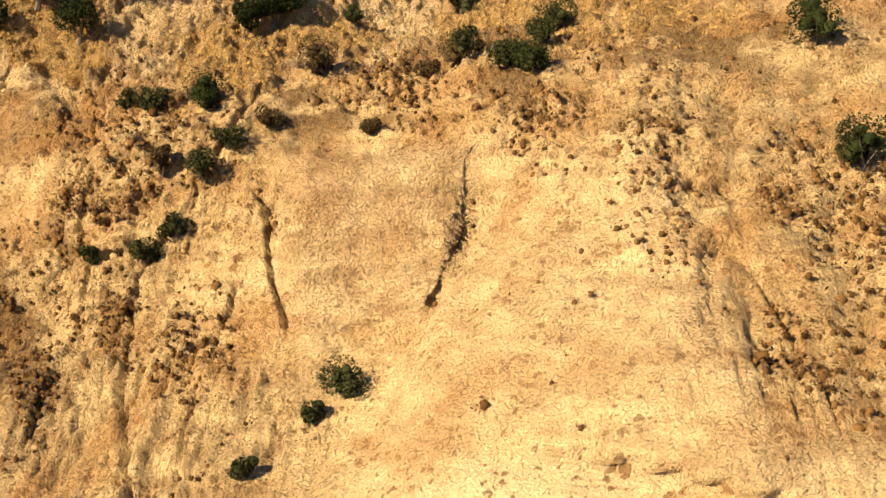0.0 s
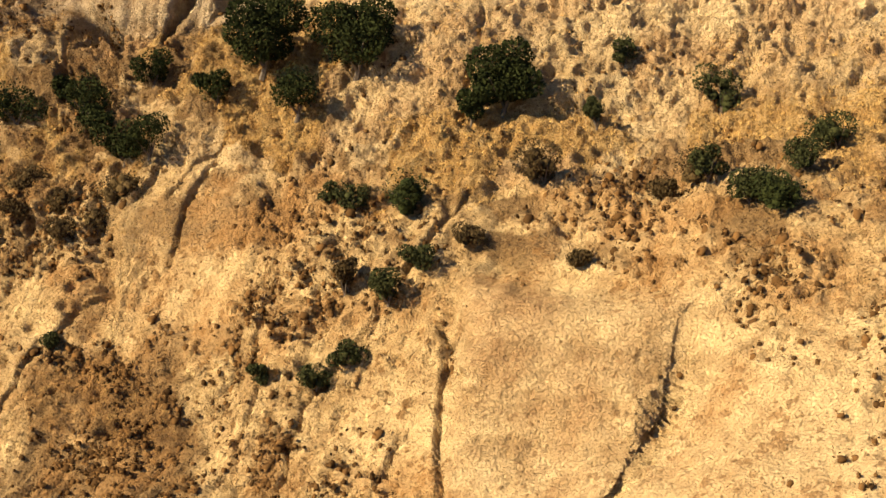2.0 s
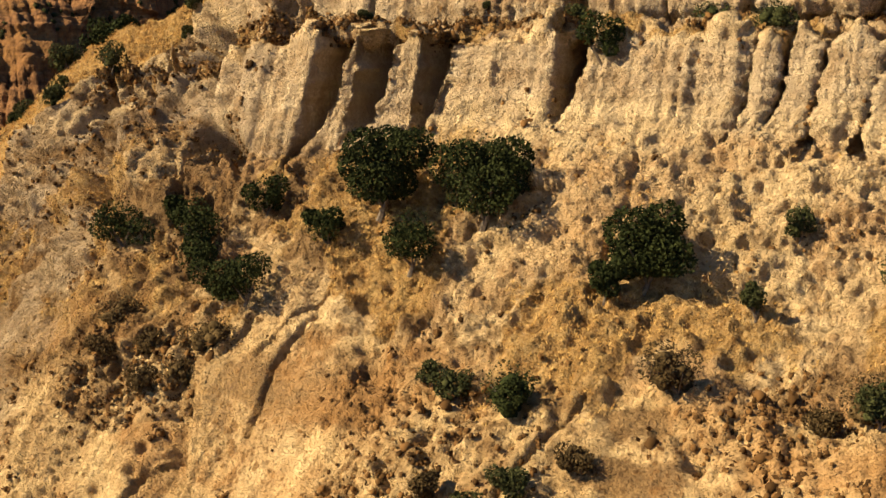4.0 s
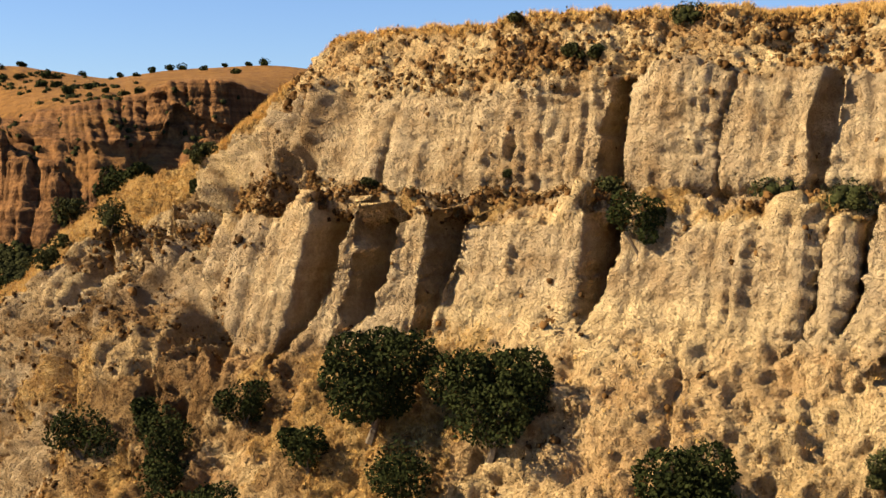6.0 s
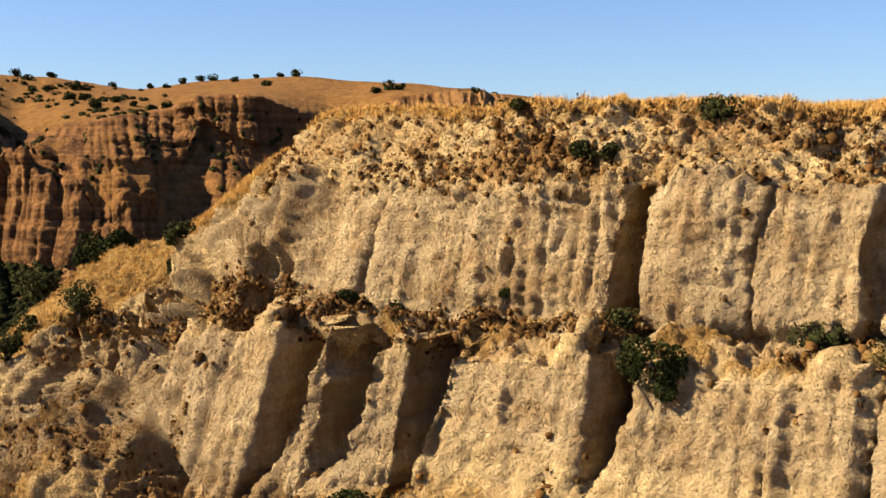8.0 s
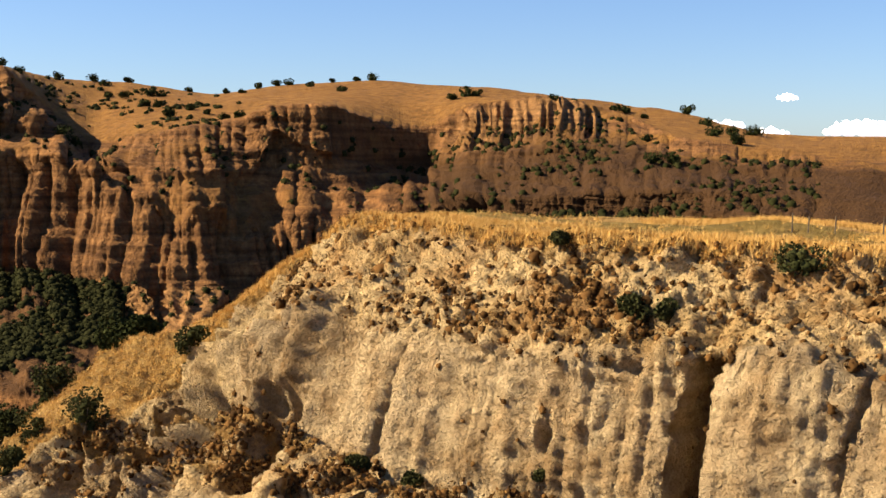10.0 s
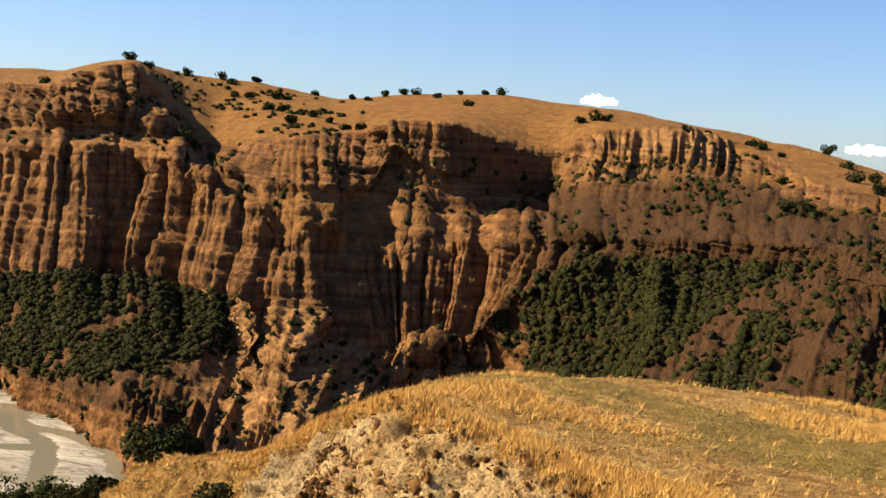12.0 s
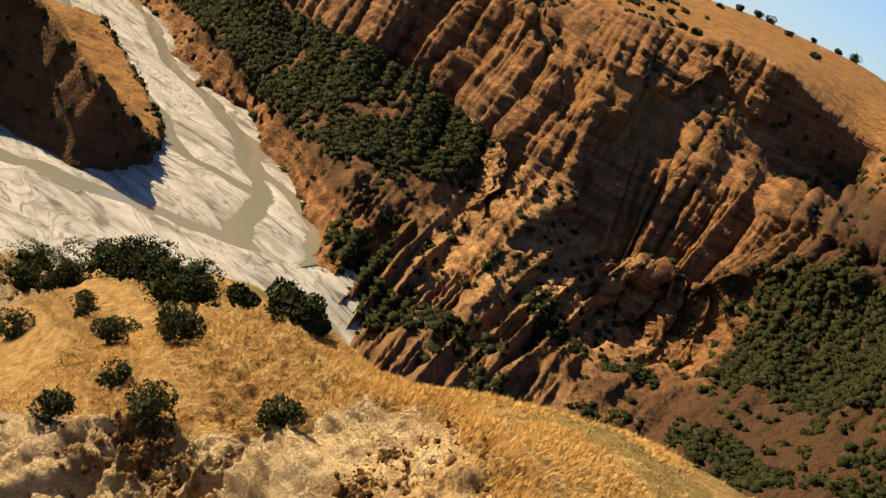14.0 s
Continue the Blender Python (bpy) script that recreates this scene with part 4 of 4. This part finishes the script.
for x, y, w, hh in ((19.2, -24.3, 4.2, 3.8), (4.3, -34.1, 2.0, 3.4), (14.6, -31.6, 2.4, 1.4), (-35.4, -19.1, 2.8, 2.0), (-25.0, -21.5, 3.2, 2.0), (-30.5, -18.0, 3.6, 2.2), (-36.0, -16.5, 4.0, 2.4), (-28.0, -22.5, 3.0, 1.8), (32.4, -27.0, 4.2, 2.8), (-27.0, -12.6, 3.2, 2.8), (-23.6, -19.0, 4.6, 2.0), (4.4, -33.8, 1.7, 3.0), (23.5, -34.4, 2.2, 1.0), (29.5, -26.5, 2.4, 1.8)):
    plant("dry_shrub", near_place(x, y), w, hh, leaf_dry, 1500, 0.11, DRY, "shrub", "half-dry scrub on the lower slope", 5, 0.05)
plant("hanging_shrub", near_place(4.9, 1.5), 3.4, 5.4, leaf_dark, 2600, 0.14, "dark green bush hanging in a hollow of the rock wall", "shrub", "", 7, 0.04)
for x, y, w, hh in ((-19.8, 10.2, 1.5, 1.7), (-5.4, 13.2, 1.8, 1.4), (-3.2, 13.4, 1.6, 1.4), (-23.1, 9.0, 1.4, 1.1), (19.4, 5.0, 4.4, 1.5), (14.2, 6.5, 4.2, 1.0), (1.0, 7.0, 2.4, 1.3),
                    (3.6, 16.4, 2.8, 2.0), (-12.6, 16.9, 1.4, 0.9), (-53.7, 21.8, 1.8, 1.4), (-9.9, 9.6, 0.9, 0.8)):
    plant("ledge_shrub", near_place(x, y), w, hh, leaf_olive, 800, 0.13, "green shrub growing from a ledge of the rock wall", "shrub", "shrubs on the rock walls", 5, 0.05)
for x, y, w, hh in ((-83.0, 32.6, 4.4, 3.2), (-103.2, 37.2, 3.6, 3.2), (-99.8, 42.2, 3.4, 2.8), (-136.7, 50.4, 4.0, 3.4), (-79.0, 26.4, 2.8, 2.8), (-68.6, 23.8, 4.2, 4.0), (-112.0, 44.0, 3.4, 2.8), (-147.9, 47.4, 4.6, 4.6), (-73.6, 19.8, 2.9, 2.6), (-56.2, 27.4, 2.8, 2.4), (-62.0, 31.8, 2.0, 1.6)):
    plant("ridge_shrub", near_place(x, y), w, hh, leaf_olive, 1500, 0.16, "grey-green shrub on the golden grass ridge", "shrub", "shrubs on the grass ridge", 6, 0.08)
for x, y, w, hh in ((-131, 59, 9.5, 6.6), (-126, 57, 6.5, 5.0), (-143, 61, 6.5, 5.2), (-152, 64, 7, 5.2), (-160, 65, 8, 5.6), (-170.8, 64, 9, 6.2), (-182, 67, 8, 5.6), (-196, 68, 7, 5.4), (-207, 72, 9, 6.4), (-85, 45, 5.2, 3.0), (-89.5, 47, 4.6, 3.0), (-81.5, 43.5, 3.4, 2.2), (-118, 60, 4.0, 3.0)):
    plant("ridge_tree", near_place(x, y), w, hh, leaf_dark, 1800, 0.26, "low dark green tree on the grass spur", "tree", "trees along the grass spur", 7, 0.06)


def far_place(az, r):
    c = np.argmin(np.abs(azs - az))
    q = np.argmin(np.abs(np.hypot(far[:, c, 0] - FX, far[:, c, 1] - FY) - r))
    return Vector(far[q, c])


for az, r, w in ((39.6, 785, 3.5), (38.6, 785, 4), (37.8, 788, 7.5), (44.3, 772, 4), (43.7, 758, 4), (42.9, 775, 6), (42.1, 780, 6), (41.6, 780, 7), (40.7, 754, 4.5), (39.3, 721, 5.5), (46, 785, 5), (47.7, 739, 8), (47.2, 735, 6),
                 (48.6, 790, 5), (50.1, 790, 7), (49.6, 780, 6), (51.5, 782, 6), (33.7, 672, 8), (34.2, 668, 5), (33.2, 672, 5), (29.7, 636, 5), (28.7, 660, 3.4), (26.9, 660, 6), (26.5, 665, 6), (25.6, 640, 3.3), (23.8, 676, 7),
                 (25.6, 571, 5), (53.9, 729, 7), (53.2, 730, 5), (57.4, 671, 6), (44.7, 624, 5.5), (43.9, 608, 5.3), (22.5, 600, 7), (21.8, 610, 7), (20.9, 615, 8), (21.6, 560, 7), (23.0, 640, 6.5), (46.1, 670, 5.5), (46.9, 644, 7),
                 (51.7, 601, 9), (51.2, 604, 8), (25.3, 517, 6.5), (24.3, 519, 5.5), (45.3, 655, 4), (48.0, 700, 6), (48.8, 735, 6), (49.4, 750, 5), (47.4, 690, 5)):
    plant("distant_tree", far_place(az, r) - Vector((0, 0, 0.14 * w)), w * 1.05, w * 0.72, leaf_dark, 300, 0.55, "small dark tree on the distant golden hill", "tree", "trees on the distant hills", 4, 0.08)


def pick(weights, n):
    p = weights.ravel() / weights.sum()
    return np.searchsorted(np.cumsum(p), rng.uniform(0, 1, n)).clip(0, p.size - 1)


def area_of(P):
    g = np.cross(np.gradient(P, axis=1), np.gradient(P, axis=0))
    return np.linalg.norm(g, axis=-1)


# brown tufts that dot the slopes and ledges
V = np.broadcast_to(near_rows[:, None], near.shape[:2])
X, Z = near[..., 0], near[..., 2]
area = area_of(near)
patch = ease(-0.15, 0.35, fbm(X / 5, (Z + near[..., 1] * 0.5) / 5, 0, 211, 3))
want = area * (0.03 + 1.4 * patch ** 2) * (0.8 * zone(0.8, 5.0, 0.2) * (1 - 0.85 * near_calm) * (0.08 + near_torn) + 1.7 * near_brown + 1.1 * zone(7.98, 8.98, 0.08) * ease(-50, -40, X) + 3.0 * zone(6.15, 7.0, 0.1) + 0.5 * zone(3.5, 6.5, 0.2) * ease(-30, -36, X) + 0.06 * near_walls) * ease(-110, -70, X) * (1 - near_ridge)
want += area * 0.55 * zone(7.98, 8.98, 0.08) * ease(-50, -40, X) * (1 - near_ridge)
want += area * 0.5 * near_brown
want += area * 1.1 * near_spots * (1 - 0.6 * near_calm)
i = pick(want, 13500)
foot = near.reshape(-1, 3)[i] + rng.normal(size=(len(i), 3)) * 0.08
r = rng.uniform(0.2, 0.5, len(i)) * np.where(rng.uniform(0, 1, len(i)) > 0.94, 1.8, 1.0)
k = 6
c = np.repeat(foot, k, 0) + rng.normal(size=(len(i) * k, 3)) * np.repeat(r, k)[:, None] * (0.6, 0.6, 0.4) + np.repeat(r * 0.5, k)[:, None] * (0, 0, 1)
vv, ff = leaves(c, 0.5)
vv = (vv - np.repeat(c, 4, 0)) * np.repeat(np.repeat(r, k), 4)[:, None] * 0.6 + np.repeat(c, 4, 0)
cv, cf = cushions(foot, r * 0.75)
ff, vv = np.concatenate([ff, cf + len(vv)]), np.concatenate([vv, cv])
tagged(new("scrub_tufts", mesh_of("scrub_tufts", vv, ff, tuft_mat)), "low brown tufts of scrub dotting the pale slopes", "scrub", kind="stuff")


def blades(name, weights, n, height, lean, mat, label):
    """Dry grass: sheaves of thin blades."""
    i = pick(weights, n)
    k = 7
    foot = np.repeat(near.reshape(-1, 3)[i] + rng.normal(size=(n, 3)) * (0.12, 0.12, 0.02), k, 0) + rng.normal(size=(n * k, 3)) * (0.12, 0.12, 0)
    hgt = np.repeat(rng.uniform(0.55, 1.3, n), k) * height * rng.uniform(0.6, 1.2, n * k)
    tip = foot + rng.normal(size=(n * k, 3)) * (lean * hgt)[:, None] * (1, 1, 0) + hgt[:, None] * (0.12, 0.02, 1)
    side = rng.normal(size=(n * k, 3)) * (1, 1, 0)
    side *= 0.028 / np.linalg.norm(side, axis=1, keepdims=True)
    verts = np.stack([foot - side, foot + side, tip], 1).reshape(-1, 3)
    tagged(new(name, mesh_of(name, verts, np.arange(3 * n * k).reshape(-1, 3), mat)), label, "grass", kind="stuff")


seen = ease(-72, -60, X) * ease(50, 42, X)
blades("crest_grass", area * zone(8.86, 9.16, 0.05) * seen, 9000, 0.5, 0.3, straw_mat, "tall pale golden dry grass along the cliff edge")
bands = 0.12 + 2.8 * ease(0.1, 0.35, grain(X / 16 + near[..., 1] / 25 + 3, near[..., 1] / 7, 0, 221))
blades("mesa_grass", area * zone(9.1, 11.3, 0.1) * seen * bands * (1 - 0.6 * near_green), 22000, 0.42, 0.6, straw_mat, "golden dry grass covering the flat top")
blades("ridge_grass", area * ease(0.4, 0.8, near_ridge) * ease(-125, -100, X) * ease(11.4, 11.1, V), 16000, 0.4, 0.4, straw_mat, "golden dry grass on the ridge")
blades("slope_grass", area * near_bench * (0.3 + patch), 9000, 0.34, 0.5, straw_mat, "dry grass on the benches of the slope")

# scrub woods of the far valley sides
V = np.broadcast_to(far_rows[:, None], far.shape[:2])
area = area_of(far)
AZ, RR = far_az, np.hypot(far[..., 0] - FX, far[..., 1] - FY)
clump = fbm(far[..., 0] / 22, far[..., 1] / 22, 0, 231, 4)
edge_v = np.interp(AZ, (48.5, 49.2, 51.6, 56.3, 62), (2.75, 2.5, 2.25, 2.05, 1.9))
left_wood = ease(-0.06, 0.06, V - edge_v - 0.1 * clump) * ease(2.97, 2.88, V) * ease(48.8, 49.5, AZ + 0.6 * clump) * (0.05 + ease(-0.7, -0.3, clump)) * 2.6
right_wood = 0.9 * zone(0.7, 3.4, 0.2) * ease(36.6, 35.4, AZ + 0.5 * clump) * (0.1 + 0.9 * ease(24.5, 26.5, AZ)) * ease(18, 22, AZ) * (0.06 + 1.5 * ease(-0.25, 0.15, clump + 0.25 * zone(1.4, 2.7, 0.3)))
gorge = zone(0.35, 1.6, 0.3) * ease(53.4, 52.5, AZ) * ease(36, 39, AZ) * ease(0.05, 0.35, clump + 0.2 * ease(46, 50, AZ))
scatter = 0.05 * zone(1, 3, 0.1) + 0.03 * zone(4.1, 5.8, 0.1) + 0.14 * zone(3.2, 5.6, 0.1) * ease(35, 32, AZ) * ease(-0.1, 0.3, clump) + 0.14 * zone(6.0, 7.7, 0.15) * ease(43, 45.5, AZ) * ease(54, 52, AZ) * ease(0.0, 0.35, clump)
i = pick(area * (left_wood + right_wood + gorge + scatter) * ease(16, 19, AZ) * ease(68, 66, AZ), 12000)
k = 10
wide = far.shape[1]
i = np.minimum(i, far[..., 0].size - wide - 2)
pts, q = far.reshape(-1, 3), rng.uniform(0, 1, (len(i), 2))
foot = pts[i] + (pts[i + 1] - pts[i]) * q[:, :1] + (pts[i + wide] - pts[i]) * q[:, 1:]
r = rng.uniform(0.9, 2.5, len(i))
q = rng.normal(size=(len(i) * k, 3))
q /= np.linalg.norm(q, axis=1, keepdims=True)
q[:, 2] = np.abs(q[:, 2]) * 0.95
c = np.repeat(foot, k, 0) + q * np.repeat(r, k)[:, None] * rng.uniform(0.75, 1.08, len(q))[:, None]
vv, ff = leaves(c, 0.5)
cv, cf = cushions(foot, r)
ff, vv = np.concatenate([ff, cf + len(vv)]), np.concatenate([vv, cv])
ex_, ey_, ez_, ew_ = bluff_edge
i = pick(ew_, 260)
foot = np.stack([ex_.ravel()[i], ey_.ravel()[i], ez_.ravel()[i]], -1)
r = rng.uniform(0.8, 1.8, len(i))
cv, cf = cushions(foot, r)
ff, vv = np.concatenate([ff, cf + len(vv)]), np.concatenate([vv, cv])
q = np.repeat(foot, k, 0) + rng.normal(size=(len(i) * k, 3)) * np.repeat(r, k)[:, None] * 0.6
lv, lf = leaves(q, 0.5)
ff, vv = np.concatenate([ff, lf + len(vv)]), np.concatenate([vv, lv])
tagged(new("valley_scrub", mesh_of("valley_scrub", vv, ff, leaf_wood)), "dense dark green scrub woods on the valley sides", "scrub", kind="stuff")

# posts of an old fence on the flat top
for x, y, tall in ((-5.1, 39.9, 1.5), (-4.0, 40.6, 1.3), (-2.2, 41.6, 1.4), (1.0, 43.4, 1.4)):
    bm = bmesh.new()
    limb(bm, (0, 0, -0.2), (0.05, 0.02, tall), 0.06, 0.05)
    me = bpy.data.meshes.new("fence_post")
    bm.to_mesh(me)
    bm.free()
    me.materials.append(bark)
    tagged(new("fence_post", me), "thin weathered grey wooden post in dry grass", "fence post", "fence posts").location = near_place(x, y)

# ---- clouds low over the hills ----
cm, nodes, links, bsdf = material("cloud_white_glow", 1.0)
bsdf.inputs["Base Color"].default_value = (0.9, 0.9, 0.9, 1)
# Added bluish glow: brightens the clouds beyond the light that falls on them.
bsdf.inputs["Emission Color"].default_value = (0.75, 0.85, 1, 1)
bsdf.inputs["Emission Strength"].default_value = 0.35
for az, el, w, hh in ((33.6, 2.75, 90, 32), (22.2, 1.4, 95, 36), (20.2, 1.0, 85, 26), (16.5, 1.3, 170, 52), (19.6, 2.5, 50, 20)):
    bm = bmesh.new()
    for k in range(44):
        a = rng.uniform(-0.5, 0.5)
        s = (1 - abs(a) * 1.2) * rng.uniform(0.2, 0.5) * hh
        bmesh.ops.create_icosphere(bm, subdivisions=2, radius=s, matrix=Matrix.Translation((a * w, rng.uniform(-0.2, 0.2) * w, s * rng.uniform(0.5, 1.1))))
    for v in bm.verts:
        v.co += v.normal * 0.12 * hh * noise.fractal(v.co * (4.0 / hh), 1.0, 2, 4)
    for f in bm.faces:
        f.smooth = True
    me = bpy.data.meshes.new("cloud")
    bm.to_mesh(me)
    bm.free()
    me.materials.append(cm)
    ob = tagged(new("cloud", me), "small white fair-weather cloud low over the hills", "cloud", "clouds", "structure")
    D = 3200
    ob.matrix_world = Matrix.Translation((FX - D * math.sin(radians(az)), FY + D * math.cos(radians(az)), 98 + D * math.tan(radians(el)) - hh * 0.5)) @ Matrix.Rotation(radians(az), 4, 'Z')
